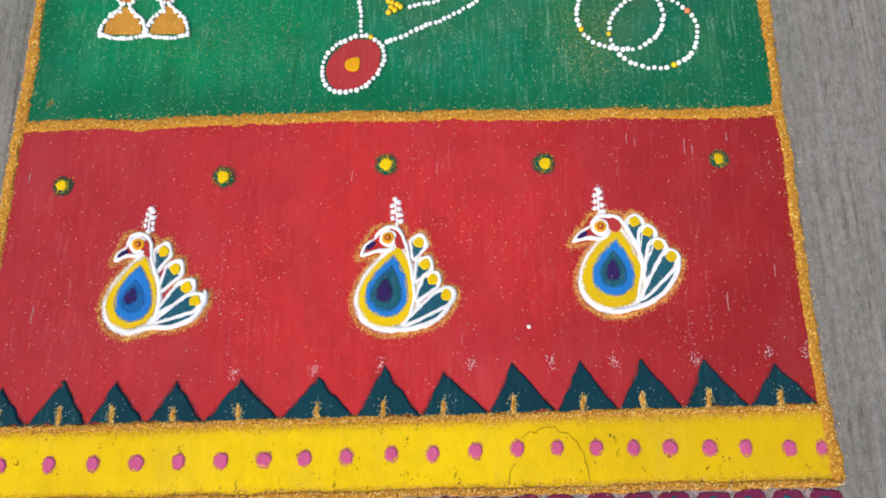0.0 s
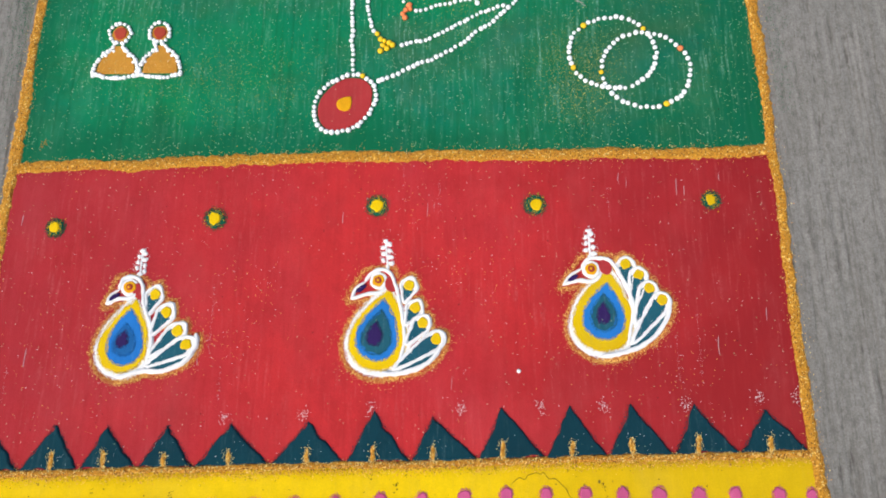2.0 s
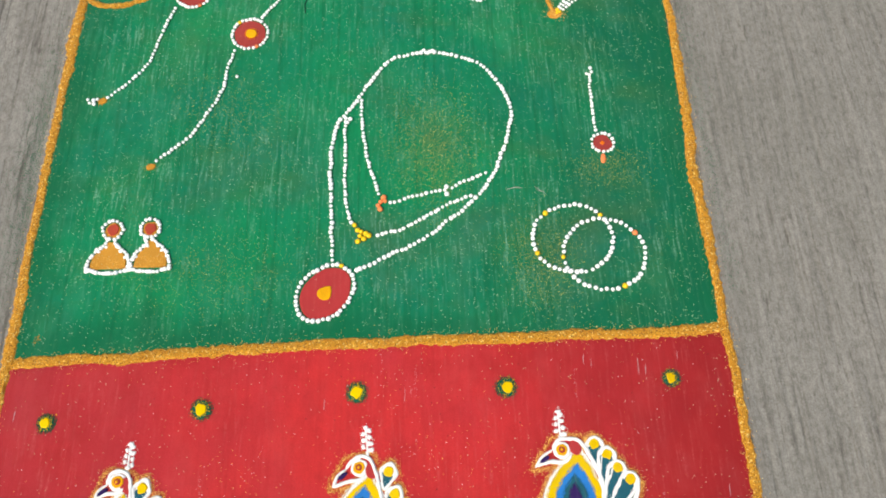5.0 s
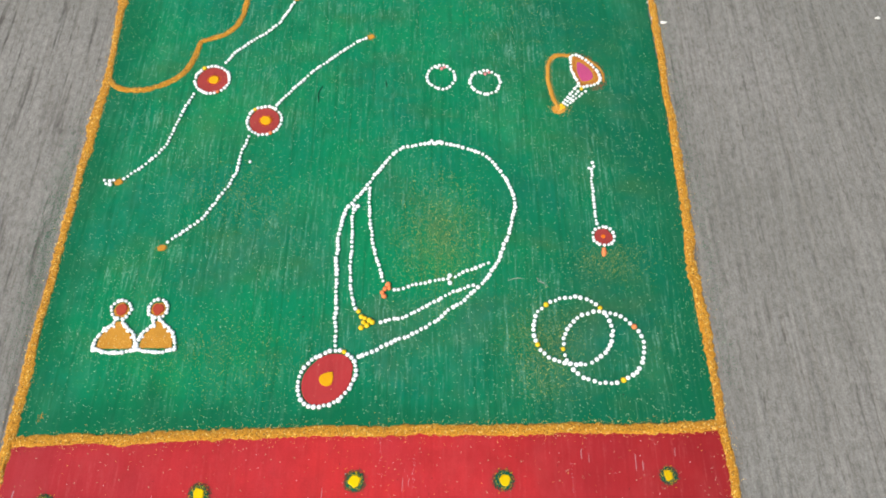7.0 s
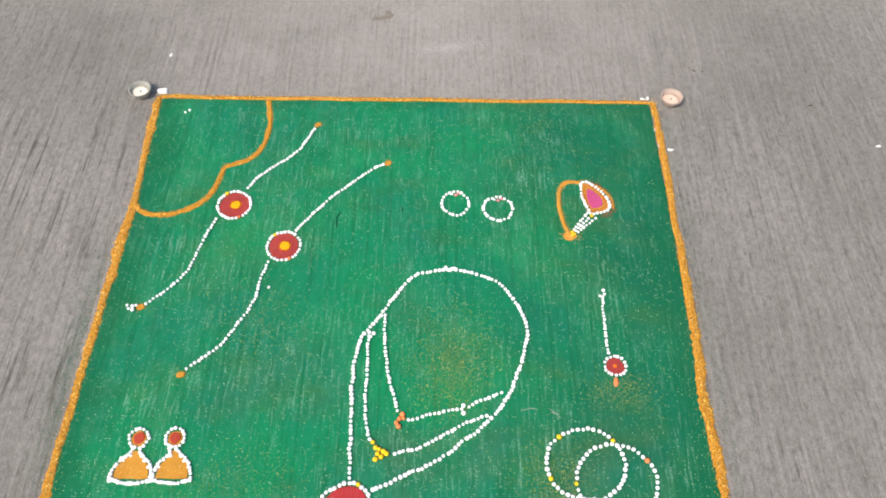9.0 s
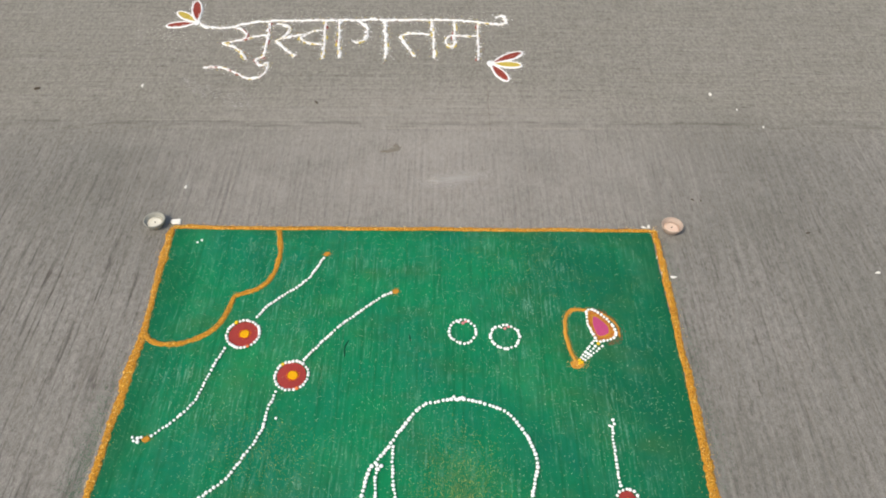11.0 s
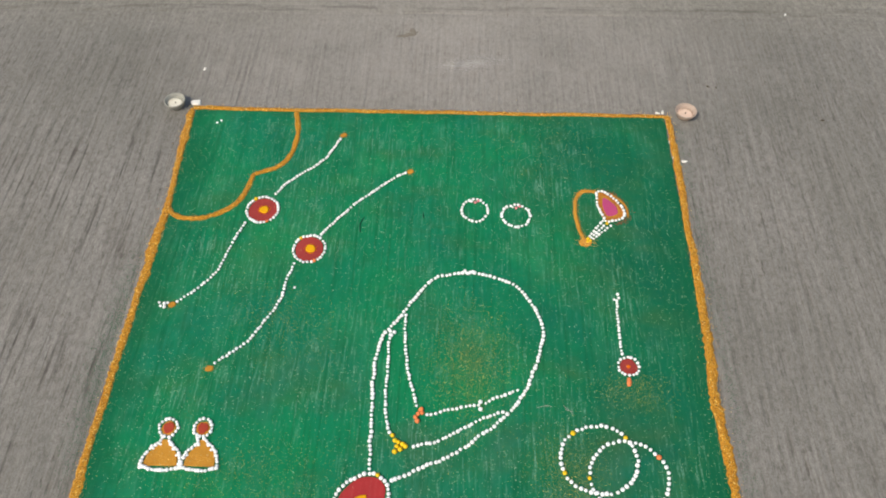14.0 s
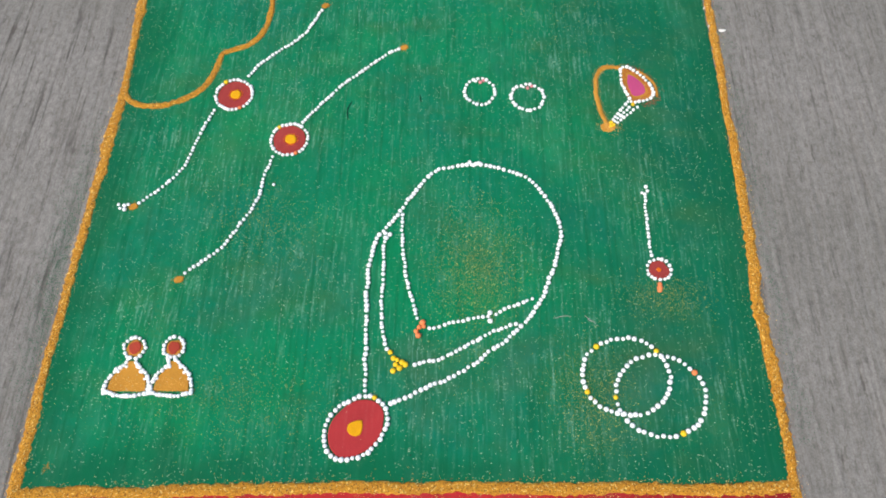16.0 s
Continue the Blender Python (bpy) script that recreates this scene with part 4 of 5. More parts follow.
# ---- bead jewellery laid on the green field ----
R_NEAR, P_NEAR = 0.0046, 0.0095
R_FAR, P_FAR = 0.0040, 0.0088


def blob(name, cx, cy, rx, ry, mat, parent, label="", turn=0.0, height=0.002, base=0.0022):
    return part(name, heap(bmesh.new(), oval(cx, cy, rx, ry, turn, 24, 0.07), height, base), mat, parent, label)


necklace = thing("necklace", "three-strand necklace of white beads with a red oval pendant", "necklace", "bead jewellery")
string_of_beads(necklace, [(-0.074, -0.112), (-0.077, -0.014), (-0.081, 0.076), (-0.078, 0.147), (-0.068, 0.190), (-0.052, 0.212), (-0.025, 0.254), (0.007, 0.307), (0.045, 0.349), (0.085, 0.361), (0.137, 0.363), (0.182, 0.351), (0.233, 0.325), (0.264, 0.278), (0.282, 0.224), (0.281, 0.180), (0.262, 0.114), (0.233, 0.050), (0.196, 0.005), (0.129, -0.053), (0.079, -0.085), (0.025, -0.111), (-0.028, -0.136)], R_NEAR, P_NEAR)
string_of_beads(necklace, [(-0.053, 0.203), (-0.053, 0.123), (-0.051, 0.053), (-0.047, -0.003), (-0.038, -0.036)], R_FAR, P_FAR)
string_of_beads(necklace, [(0.012, -0.064), (0.058, -0.051), (0.109, -0.025), (0.149, -0.001), (0.193, 0.016)], R_FAR, P_FAR)
string_of_beads(necklace, [(-0.022, 0.246), (-0.019, 0.184), (-0.012, 0.124), (0.002, 0.065), (0.014, 0.026)], R_FAR, P_FAR)
string_of_beads(necklace, [(0.036, 0.007), (0.058, 0.012), (0.088, 0.020), (0.129, 0.028), (0.143, 0.030)], R_FAR, P_FAR)
string_of_beads(necklace, [(0.158, 0.036), (0.186, 0.050), (0.225, 0.066)], R_FAR, P_FAR)
for x, y in ((0.110, 0.369), (0.117, 0.361), (0.128, 0.366), (0.146, 0.037), (0.148, 0.022), (-0.050, 0.193), (-0.044, 0.201)):
    bead(necklace, x, y, R_NEAR)
for x, y in ((-0.031, -0.042), (-0.026, -0.052), (-0.018, -0.056), (-0.010, -0.060), (-0.022, -0.064), (-0.014, -0.070), (-0.024, -0.076), (-0.003, -0.064)):
    bead(necklace, x, y, 0.0046, "yellow")
for x, y in ((0.022, 0.016), (0.027, 0.009), (0.019, 0.008), (0.014, -0.001), (0.018, -0.009), (0.025, 0.018)):
    bead(necklace, x, y, 0.0046, "orange")
TILT = radians(-38)
pendant = part("pendant", heap(bmesh.new(), oval(-0.084, -0.178, 0.042, 0.056, TILT, 34, 0.02), 0.0022, 0.0018), M_BRICK, necklace, "brick-red powder oval pendant")
part("pendant_eye", heap(bmesh.new(), teardrop(-0.085, -0.179, 0.0135, 0.014, 0.018, TILT, 24, 0.8), 0.0022, 0.004), M_AMBER, pendant, "amber powder drop")
bead_ring(necklace, -0.084, -0.178, 0.0465, 0.0605, R_NEAR, 0.0094, TILT, ((0.3, "yellow"),))

bangle = thing("bangle", "round bangle of white beads with a few yellow ones", "bangle", "bead jewellery")
bead_ring(bangle, 0.3835, -0.081, 0.0765, 0.0712, R_NEAR, 0.0105, 0, ((0.375, "yellow"), (0.57, "yellow"), (0.105, "yellow")))
bangle = thing("bangle", "round bangle of white beads with orange and yellow ones", "bangle", "bead jewellery")
bead_ring(bangle, 0.440, -0.115, 0.0770, 0.0732, R_NEAR, 0.0110, 0, ((0.085, "orange"), (0.845, "yellow"), (0.515, "yellow")))


def earring(hx, hy, cx, half, foot):
    ear = thing("earring", "ochre dome earring with a red top, edged in white beads", "earring", "bead jewellery")
    blob("stud_rim", hx, hy, 0.0150, 0.0160, M_OCHRE, ear, "ochre powder round the stud", height=0.0012, base=0.0018)
    blob("stud", hx, hy, 0.0118, 0.0125, M_RUST, ear, "rust-red powder stud", base=0.0030)
    bead_ring(ear, hx, hy, 0.0185, 0.0195, 0.0040, 0.0078)
    side = [(1.0, 0.002), (0.99, 0.018), (0.86, 0.033), (0.56, 0.046), (0.28, 0.054)]
    rim = [(cx - half * u, foot + v) for u, v in side] + [(hx - 0.008, hy - 0.022), (hx + 0.008, hy - 0.022)] + [(cx + half * u, foot + v) for u, v in reversed(side)]
    part("dome", heap(bmesh.new(), [(cx + (x - cx) * 0.86, foot + 0.004 + (y - foot) * 0.9) for x, y in rim], 0.0024, 0.0018), M_OCHRE, ear, "ochre glitter dome")
    dust("glitter", [(cx + RNG.uniform(-0.8, 0.8) * half, foot + RNG.uniform(0.004, 0.032)) for _ in range(150)], 0.0010, ear, "gold glitter on the dome", 0.0044, M_GLINT)
    string_of_beads(ear, rim[:6], 0.0042, 0.0068)
    string_of_beads(ear, rim[6:], 0.0042, 0.0068)
    string_of_beads(ear, [rim[0], (cx, foot - 0.003), rim[-1]], 0.0044, 0.0068)
    for x, y in rim[2:5] + rim[7:10]:
        bead(ear, x * 0.94 + cx * 0.06 + RNG.uniform(-1, 1) * 0.003, y - 0.004, 0.0034)
    bead(ear, cx + half * 0.5, foot + 0.041, 0.0034)


earring(-0.493, -0.037, -0.4925, 0.039, -0.124)
earring(-0.422, -0.036, -0.4140, 0.036, -0.123)


def armlet(mx, my, rx, ry, upper, lower, ends, white_end):
    """A round red medallion with a bead string to each side."""
    band = thing("armlet", "red round medallion armlet with white bead strings", "armlet", "bead jewellery")
    disc = part("medallion", heap(bmesh.new(), oval(mx, my, rx, ry, 0, 30, 0.02), 0.0022, 0.0018), M_BRICK_DULL, band, "brick-red powder medallion")
    part("medallion_eye", heap(bmesh.new(), oval(mx + 0.003, my, 0.0125, 0.012, 0.3, 20, 0.08), 0.0022, 0.004), M_AMBER, disc, "amber powder centre")
    bead_ring(band, mx, my, rx + 0.003, ry + 0.003, R_FAR, 0.0086, 0, ((0.36, "yellow"), (0.86, "orange")))
    string_of_beads(band, upper, R_FAR, 0.0084)
    string_of_beads(band, lower, R_FAR, 0.0090)
    dust("loose_powder", [(p.x + RNG.gauss(0, 0.0016), p.y + RNG.gauss(0, 0.0016)) for p in curve_points(oval(mx + 0.003, my, 0.0135, 0.013), 0.0012, True) for _ in range(3)], 0.0010, disc, "loose orange powder round the centre", 0.0050, M_ORANGE)
    for x, y in ends:
        tassel = blob("tassel", x, y, 0.0092, 0.0074, M_OCHRE, band, "orange-ochre powder tassel", 0.4)
        dust("loose_powder", [(x + RNG.gauss(0, 0.0062), y + RNG.gauss(0, 0.0052)) for _ in range(90)], 0.0010, tassel, "loose ochre powder at the tassel", 0.0040, M_OCHRE)
    for dx, dy in white_end:
        bead(band, lower[-1][0] + dx, lower[-1][1] + dy, 0.0042)


armlet(-0.395, 0.542, 0.036, 0.038, [(-0.371, 0.594), (-0.357, 0.619), (-0.318, 0.660), (-0.284, 0.690), (-0.255, 0.725), (-0.240, 0.763), (-0.228, 0.787)], [(-0.431, 0.500), (-0.452, 0.437), (-0.462, 0.387), (-0.473, 0.352), (-0.501, 0.313), (-0.545, 0.268)], [(-0.557, 0.261), (-0.222, 0.804)], [(-0.022, -0.004), (-0.030, -0.006), (-0.036, -0.012), (-0.028, -0.016), (-0.042, -0.004)])
armlet(-0.264, 0.425, 0.0345, 0.037, [(-0.240, 0.468), (-0.216, 0.505), (-0.196, 0.527), (-0.172, 0.561), (-0.126, 0.606), (-0.079, 0.651), (-0.047, 0.671)], [(-0.294, 0.380), (-0.305, 0.332), (-0.307, 0.292), (-0.326, 0.245), (-0.352, 0.194), (-0.379, 0.157), (-0.427, 0.114)], [(-0.438, 0.101), (-0.036, 0.678)], [])


def toe_ring(x, y, rx, ry):
    ring = thing("toe_ring", "small ring of white beads with a pink mark", "ring", "bead jewellery")
    bead_ring(ring, x, y, rx, ry, 0.0042, 0.0094)
    for dx, dy in ((-0.008, -0.010), (0.001, -0.013), (0.009, -0.008)):
        bead(ring, x + dx, y + ry + dy + 0.004, 0.0036, "pink" if dx > -0.005 else "white")


toe_ring(0.131, 0.552, 0.0325, 0.0345)
toe_ring(0.232, 0.537, 0.0345, 0.0345)

nose_ring = thing("nose_ring", "gold hoop nose ring with a magenta leaf edged in beads", "nose ring", "bead jewellery")
part("hoop", ribbon(bmesh.new(), [(0.440, 0.620), (0.403, 0.622), (0.384, 0.599), (0.379, 0.553), (0.385, 0.500), (0.398, 0.464)], 0.0105, 0.003, 0.002, step=0.004, rough=0.55), M_OCHRE, nose_ring, "gold glitter hoop")
leaf = [(0.441, 0.622), (0.470, 0.607), (0.495, 0.573), (0.497, 0.543), (0.470, 0.527), (0.450, 0.528), (0.437, 0.560), (0.434, 0.590)]
part("leaf_rim", heap(bmesh.new(), [(p.x, p.y) for p in curve_points([(0.464 + (x - 0.464) * 0.97, 0.565 + (y - 0.565) * 0.97) for x, y in leaf], 0.006, True)], 0.0014, 0.0014), M_OCHRE, nose_ring, "ochre powder round the leaf")
part("leaf", heap(bmesh.new(), [(p.x, p.y) for p in curve_points([(0.464 + (x - 0.464) * 0.58, 0.568 + (y - 0.567) * 0.62) for x, y in leaf], 0.006, True)], 0.0022, 0.0018), M_MAGENTA, nose_ring, "magenta powder leaf")
string_of_beads(nose_ring, leaf, R_FAR, 0.0090, True)
for k in range(7):
    f = k / 6
    for s in (-1, 0, 1):
        w = 0.012 - 0.006 * f
        bead(nose_ring, 0.452 - 0.040 * f + s * w * 0.75, 0.519 - 0.044 * f - s * w * 0.65, 0.0038, "yellow" if k == 0 and s == 0 else "white")
part("hoop_rim", ribbon(bmesh.new(), [(0.470, 0.617), (0.503, 0.580), (0.507, 0.540)], 0.006, 0.002, 0.002, step=0.004, rough=0.6), M_OCHRE, nose_ring, "thin gold glitter line")
NOSE = curve_points([(0.440, 0.620), (0.403, 0.622), (0.384, 0.599), (0.379, 0.553), (0.385, 0.500), (0.398, 0.464)], 0.002)
dust("glitter", [(p.x + RNG.gauss(0, 0.0042), p.y + RNG.gauss(0, 0.0042)) for p in NOSE for _ in range(7)], 0.0010, nose_ring, "loose gold glitter along the hoop", 0.0040, M_GLINT)
RIM = curve_points([(0.450, 0.622), (0.476, 0.612), (0.502, 0.578), (0.506, 0.538), (0.478, 0.520)], 0.002)
dust("rust_dust", [(p.x + RNG.gauss(0, 0.0045), p.y + RNG.gauss(0, 0.0045)) for p in RIM for _ in range(7)], 0.0011, nose_ring, "loose rust and gold dust round the leaf", 0.0030, M_RUST)
INNER = curve_points([(0.464 + (x - 0.464) * 0.76, 0.567 + (y - 0.567) * 0.8) for x, y in leaf], 0.002, True)
dust("rust_dust", [(p.x + RNG.gauss(0, 0.0022), p.y + RNG.gauss(0, 0.0022)) for p in INNER for _ in range(4)], 0.0011, nose_ring, "loose rust dust on the leaf's rim", 0.0042, M_RUST)
dust("glitter", [(0.397 + RNG.gauss(0, 0.011), 0.460 + RNG.gauss(0, 0.008)) for _ in range(240)], 0.0011, nose_ring, "loose gold glitter at the clasp", 0.0046, M_GLINT)
blob("clasp", 0.397, 0.462, 0.016, 0.013, M_OCHRE, nose_ring, "ochre glitter clasp", 0.2)
for x, y in ((0.404, 0.470), (0.402, 0.461), (0.409, 0.464)):
    bead(nose_ring, x, y, 0.0035, "yellow", 0.0035)

tikka = thing("forehead_pendant", "bead chain ending in a red round pendant with orange drop", "pendant", "bead jewellery")
string_of_beads(tikka, [(0.456, 0.296), (0.453, 0.251), (0.453, 0.201), (0.454, 0.160)], 0.0036, 0.0078)
for x, y in ((0.459, 0.313), (0.460, 0.304), (0.449, 0.300)):
    bead(tikka, x, y, 0.0038)
disc = blob("medallion", 0.464, 0.129, 0.0195, 0.020, M_BRICK_DULL, tikka, "dull brick-red powder medallion")
blob("medallion_mark", 0.464, 0.129, 0.005, 0.005, M_ORANGE, disc, "orange powder mark", height=0.0012, base=0.0042)
bead_ring(tikka, 0.464, 0.129, 0.0215, 0.022, 0.0038, 0.0086)
for y in (0.098, 0.091, 0.085):
    bead(tikka, 0.4615, y, 0.0044, "orange")

# single beads that have rolled off
for x, y in ((0.205, -0.641), (-0.283, 0.313), (-0.570, 0.842), (-0.560, 0.850)):
    b = tagged(new("loose_bead", BEAD["white"]), "loose white bead lying on the powder", "bead", "loose beads")
    b.matrix_basis = pose(x, y, 0.0045) @ Matrix.Diagonal((0.0033, 0.0033, 0.003, 1))


# ---- oil lamps at the far corners ----
def lathe(profile, sides=32):
    bm = bmesh.new()
    rings = []
    for r, z in profile:
        rings.append([bm.verts.new((r * math.cos(6.28318 * k / sides), r * math.sin(6.28318 * k / sides), z)) for k in range(sides)])
    for a, b in zip(rings, rings[1:]):
        for k in range(sides):
            j = (k + 1) % sides
            bm.faces.new((a[k], a[j], b[j], b[k])).smooth = True
    bm.faces.new(list(reversed(rings[0])))
    bm.faces.new(rings[-1])
    return bm


def lamp(x, y, clay, wax, label):
    diya = thing("clay_lamp", label, "lamp", "corner lamps", (x, y, -0.0012))
    part("bowl", lathe([(0.013, 0), (0.017, 0.002), (0.024, 0.012), (0.0285, 0.023), (0.029, 0.0255), (0.0275, 0.0262), (0.0255, 0.0235), (0.021, 0.015), (0.012, 0.0085)]), clay, diya, "small shallow clay bowl")
    part("wax", lathe([(0.020, 0.012), (0.0208, 0.0152), (0.013, 0.0147), (0.007, 0.0143), (0.0028, 0.0136)]), wax, diya, "hardened wax filling")
    bm = lathe([(0.0014, 0.0105), (0.0015, 0.0155), (0.0011, 0.018), (0.0006, 0.0186)], 8)
    part("wick", bm, M_WICK, diya, "short burnt wick")


lamp(-0.697, 0.907, M_CLAY_GREY, M_WAX, "small pale clay oil lamp with a burnt wick on concrete")
lamp(0.696, 0.896, M_CLAY_PEACH, M_WAX_PEACH, "small peach clay oil lamp with a burnt wick on concrete")

# ---- welcome word in powder on the floor beyond ----
word = thing("welcome_word", "Devanagari word in white and pale yellow powder on concrete", "writing")


def dashes(stroke, width):
    """A poured stroke broken into short crumbly runs: (points, width) each."""
    line = curve_points(stroke, 0.004)
    i, out = 0, []
    while i < len(line) - 2:
        run = RNG.randint(2, 7)
        piece = line[i:i + run + 1]
        if len(piece) > 1:
            dx, dy = RNG.gauss(0, width * 0.16), RNG.gauss(0, width * 0.16)
            out.append(([(p.x + dx, p.y + dy) for p in piece], width * RNG.uniform(0.55, 1.05)))
        i += run + (1 if RNG.random() < 0.35 else 0)
    return out


def letter(name, strokes, width=0.0145, material=M_WHITE, label="", rust=0.10, straw=0.34):
    """White powder strokes, worn through in places to the yellow and rust drawing beneath."""
    layers = {"white": bmesh.new(), "straw": bmesh.new(), "rust": bmesh.new()}
    for s in strokes:
        ribbon(layers["white"], s, width * 0.36, 0.0016, 0.0002, step=0.0035, rough=1.0, wander=0.006, across=5)
        for pts, w in dashes(s, width):
            ribbon(layers["white"], pts, w, 0.0022, 0.0006, step=0.0035, rough=0.9, across=5)
            roll = RNG.random()
            if roll < rust + straw:
                off = RNG.choice((-1, 1)) * width * 0.42
                ribbon(layers["rust" if roll < rust else "straw"], [(x + off, y - abs(off) * 0.4) for x, y in pts], width * 0.5, 0.0016, 0.0006, step=0.0035, rough=1.0, across=5)
    ob = part(name, layers["white"], material, word, label)
    for key, mat in (("straw", M_PETAL_Y), ("rust", M_PETAL)):
        if layers[key].verts:
            tagged(part(key + "_powder", layers[key], mat, ob, key + "-coloured powder along the stroke"), kind="stuff")
    spots = [(p.x + RNG.gauss(0, width * 0.55), p.y + RNG.gauss(0, width * 0.6)) for s in strokes for p in curve_points(s, 0.004) for _ in range(6)]
    dust("powder_dust", spots[::2], 0.0022, ob, "scattered white powder grains", 0.0004, M_WHITE)
    dust("tinted_dust", spots[3::8], 0.0024, ob, "scattered yellow powder grains", 0.0012, M_PETAL_Y)
    dust("rust_dust", spots[7::(8 if rust > 0.1 else 20)], 0.0022, ob, "scattered rust-red powder grains", 0.0008, M_PETAL)
    return ob


letter("headline", [[(-0.800, 1.922), (-0.765, 1.897), (-0.689, 1.893), (-0.640, 1.912), (-0.552, 1.934), (-0.308, 1.944), (-0.103, 1.947), (0.102, 1.946), (0.200, 1.935), (0.255, 1.920), (0.288, 1.922), (0.303, 1.950), (0.285, 1.972), (0.262, 1.968)]], 0.0175, M_WHITE, "white powder headline stroke", 0.0, 0.03)
letter("letter", [[(-0.677, 1.900), (-0.640, 1.880), (-0.616, 1.850), (-0.618, 1.820), (-0.690, 1.790)], [(-0.690, 1.790), (-0.640, 1.765), (-0.605, 1.725), (-0.592, 1.692)], [(-0.625, 1.815), (-0.585, 1.835), (-0.535, 1.845)], [(-0.545, 1.930), (-0.538, 1.820), (-0.533, 1.705)]], rust=0.24, straw=0.2)
letter("vowel_sign", [[(-0.533, 1.712), (-0.555, 1.690), (-0.535, 1.660), (-0.515, 1.675), (-0.512, 1.640), (-0.530, 1.595), (-0.575, 1.590), (-0.620, 1.622), (-0.665, 1.645), (-0.725, 1.650)]], 0.0125, rust=0.3, straw=0.12)
letter("letter", [[(-0.520, 1.920), (-0.480, 1.905), (-0.468, 1.868), (-0.490, 1.825), (-0.505, 1.805), (-0.470, 1.760), (-0.428, 1.712)], [(-0.485, 1.825), (-0.440, 1.842), (-0.415, 1.850)]])
letter("letter", [[(-0.350, 1.880), (-0.390, 1.868), (-0.418, 1.825), (-0.385, 1.795), (-0.342, 1.790)], [(-0.345, 1.935), (-0.339, 1.820), (-0.332, 1.700)]])
letter("vowel_sign", [[(-0.297, 1.940), (-0.287, 1.820), (-0.277, 1.702)]])
letter("letter", [[(-0.225, 1.938), (-0.195, 1.890), (-0.195, 1.830), (-0.218, 1.800), (-0.238, 1.812)], [(-0.134, 1.940), (-0.124, 1.820), (-0.119, 1.700)]], 0.0175, straw=0.08)
letter("letter", [[(0.030, 1.852), (-0.030, 1.858), (-0.070, 1.842), (-0.050, 1.785), (-0.022, 1.715)], [(0.036, 1.940), (0.041, 1.820), (0.047, 1.706)]])
letter("letter", [[(0.115, 1.945), (0.116, 1.860), (0.116, 1.785), (0.098, 1.778), (0.085, 1.812), (0.100, 1.845), (0.140, 1.842), (0.198, 1.846)], [(0.200, 1.935), (0.200, 1.820), (0.197, 1.698)]], 0.0135)


def flower(name, hub, tips, label):
    bloom = part(name, heap(bmesh.new(), oval(hub[0], hub[1], 0.012, 0.016), 0.002, 0.0006), M_WHITE, word, label)
    for (tx, ty), mat in tips:
        h, t = Vector(hub), Vector((tx, ty))
        d = (t - h).normalized()
        side = Vector((-d.y, d.x))
        w = 0.016
        loop = [h + d * 0.012, h.lerp(t, 0.5) + side * w, h.lerp(t, 0.85) + side * w * 0.8, t, h.lerp(t, 0.85) - side * w * 0.8, h.lerp(t, 0.5) - side * w]
        bm = ribbon(bmesh.new(), loop, 0.0085, 0.0022, 0.0008, closed=True, step=0.005, rough=0.9, across=5)
        leafy = part("petal", heap(bmesh.new(), [(p.x, p.y) for p in curve_points(loop, 0.008, True)], 0.0014, 0.0004), mat, bloom)
        part("petal_outline", bm, M_WHITE, leafy)
        dust("powder_dust", [(p.x + RNG.gauss(0, 0.006), p.y + RNG.gauss(0, 0.006)) for p in curve_points(loop, 0.004, True) for _ in range(3)], 0.0022, leafy, "scattered white powder grains", 0.0016, M_WHITE)


flower("flower", (0.236, 1.675), (((0.346, 1.742), M_PETAL), ((0.340, 1.665), M_PETAL_Y), ((0.290, 1.577), M_PETAL)), "three-petal powder flower at the word's end")
flower("flower", (-0.806, 1.922), (((-0.910, 1.900), M_PETAL), ((-0.890, 1.995), M_PETAL_Y), ((-0.838, 2.070), M_PETAL)), "three-petal powder flower at the word's start")

# ---- litter and marks on the concrete ----
def chip(x, y, size, material, name, label, category, turn=None):
    turn = RNG.uniform(0, 3.1) if turn is None else turn
    bm = heap(bmesh.new(), oval(x, y, size, size * RNG.uniform(0.35, 0.6), turn, 14, 0.3), size * 0.3, 0.0)
    tagged(new(name, mesh_of(name, bm, material)), label, category, name + "s")


chip(-0.645, 0.922, 0.017, M_CHIP, "white_chip", "small white flake lying on the floor", "flake", 0.1)
chip(-0.652, 1.062, 0.008, M_CHIP, "white_chip", "small white flake lying on the floor", "flake", 1.5)
for x, y, s in ( (-0.902, 1.544, 0.009), (0.939, 1.508, 0.008), (1.066, 1.343, 0.006), (1.005, 1.428, 0.005), (1.202, 0.750, 0.008), (0.642, 0.800, 0.006), (0.646, 0.746, 0.006), (0.672, 0.732, 0.008), (0.640, 0.913, 0.008), (0.625, 0.909, 0.007), (-0.860, -0.05, 0.004)):
    chip(x, y, s, M_CHIP, "white_chip", "small white flake lying on the floor", "flake")
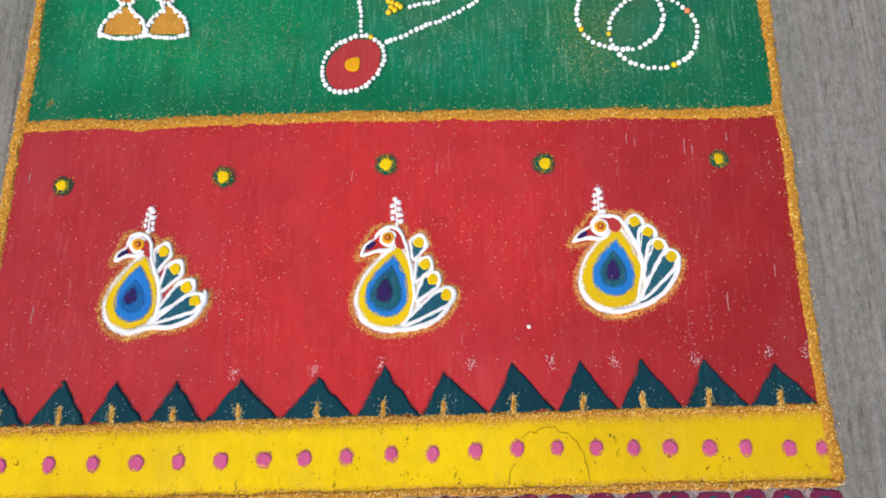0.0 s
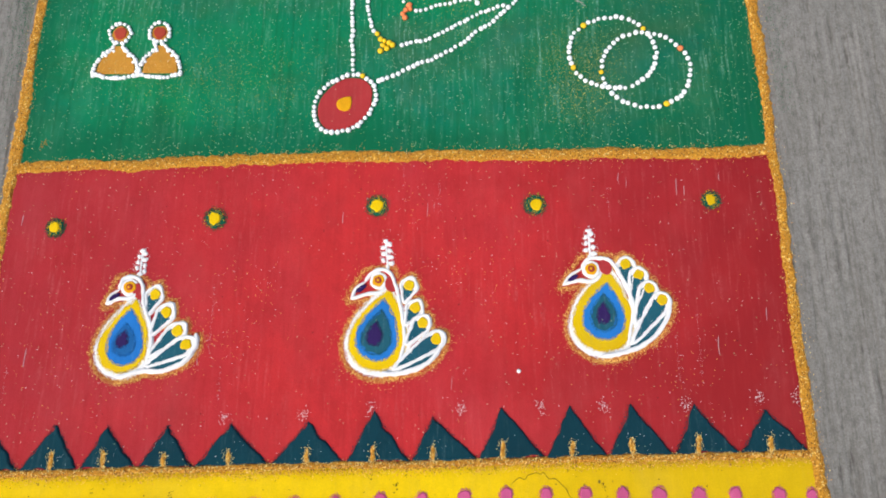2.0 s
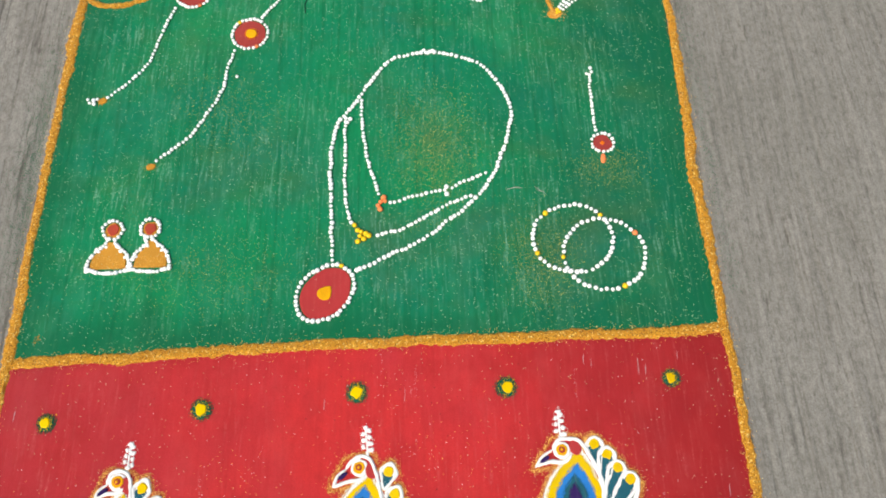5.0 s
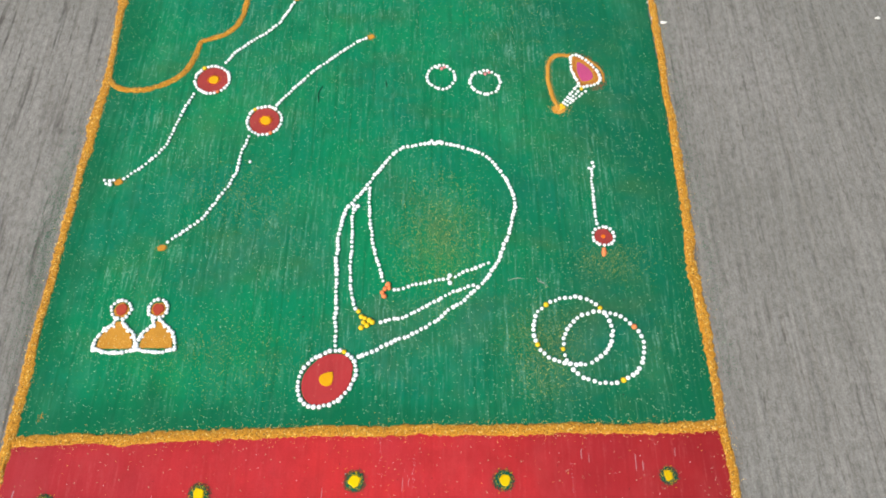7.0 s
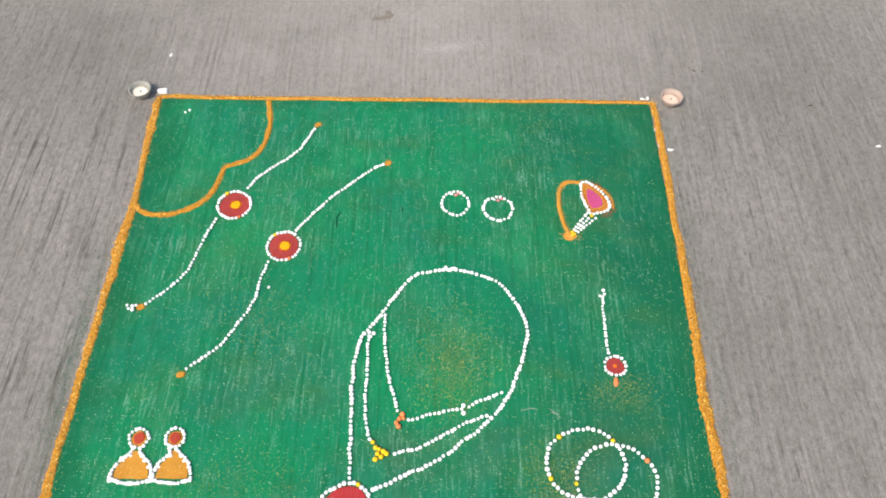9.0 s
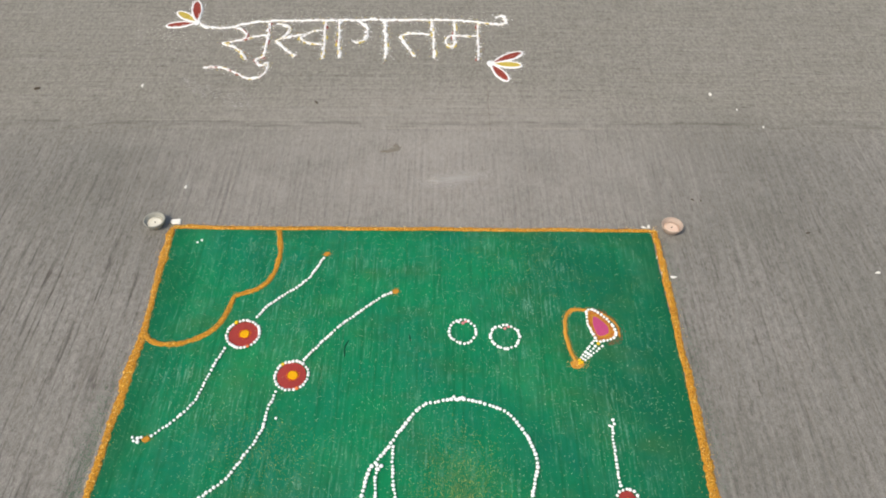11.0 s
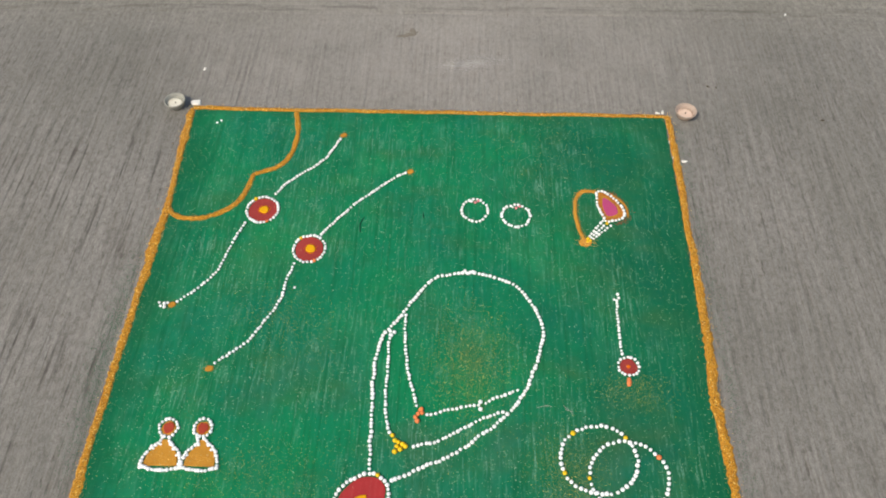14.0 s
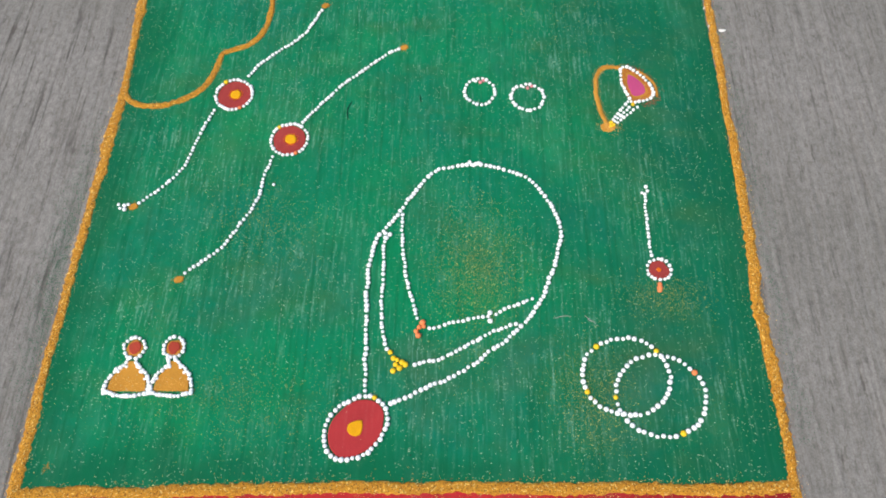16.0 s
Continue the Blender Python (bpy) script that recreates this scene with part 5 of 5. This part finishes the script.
for x, y, s in ((1.065, 0.891, 0.006), (-1.240, 1.526, 0.010), (-0.325, 1.458, 0.008), (0.780, 1.018, 0.005), (0.802, 1.014, 0.005), (-0.345, 2.135, 0.009)):
    chip(x, y, s, M_LEAF, "leaf_crumb", "dark crumb of dry leaf on concrete", "leaf crumb")

mud = heap(bmesh.new(), oval(-0.075, 1.226, 0.029, 0.009, 0.35, 22, 0.35), 0.0006, 0.0, 0.003)
heap(mud, oval(-0.062, 1.243, 0.010, 0.016, 0.2, 16, 0.35), 0.0006, 0.0, 0.003)
tagged(new("mud_mark", mesh_of("mud_mark", mud, M_STAIN)), "small dark mud mark dried on concrete", "mud mark")
# soft whitish reflection on the floor, imitated with pale grains
smear = new("sheen_scuff_grains", grains([(x, 1.10 + 0.2 * (x - 0.11) + RNG.gauss(0, 0.012)) for x in (0.11 + RNG.gauss(0, 0.042) for _ in range(3600))], 0.0012, 0.0002, M_SHEEN_SCUFF))
tagged(smear, "faint whitish reflection on concrete, laid as pale grains", "powder smear", kind="stuff")

hair = [(0.222 + RNG.uniform(-1, 1) * 0.002, 1.60 - 0.011 * k) for k in range(27)]
tagged(new("floor_crack", mesh_of("floor_crack", ribbon(bmesh.new(), hair, 0.0034, 0.0003, -0.0007, step=0.006, rough=0.9, across=5), M_STAIN)), "thin dark crack line in the concrete", "crack")
haze = new("powder_spill", grains([(-0.86 + RNG.gauss(0, 0.06), 1.86 + RNG.gauss(0, 0.05)) for _ in range(260)] + [(RNG.uniform(-0.8, 0.3), 1.95 + RNG.gauss(0, 0.025)) for _ in range(420)], 0.0016, 0.0002, M_CHIP))
tagged(haze, "thin white powder spill beside the word", "powder spill", kind="stuff")
scuffs = []
for k in range(9):
    x0, y0 = -0.80 + 0.028 * k + RNG.uniform(-1, 1) * 0.008, 1.60 - 0.012 * k + RNG.uniform(-1, 1) * 0.02
    scuffs += [(x0 + 0.05 * f + RNG.gauss(0, 0.005), y0 - 0.09 * f + RNG.gauss(0, 0.004)) for f in (RNG.random() for _ in range(150))]
tagged(new("rubbed_scuff", grains(scuffs, 0.0011, 0.0002, M_SHEEN_SCUFF)), "pale slanting scuff rubbed into the concrete", "scuff", kind="stuff")
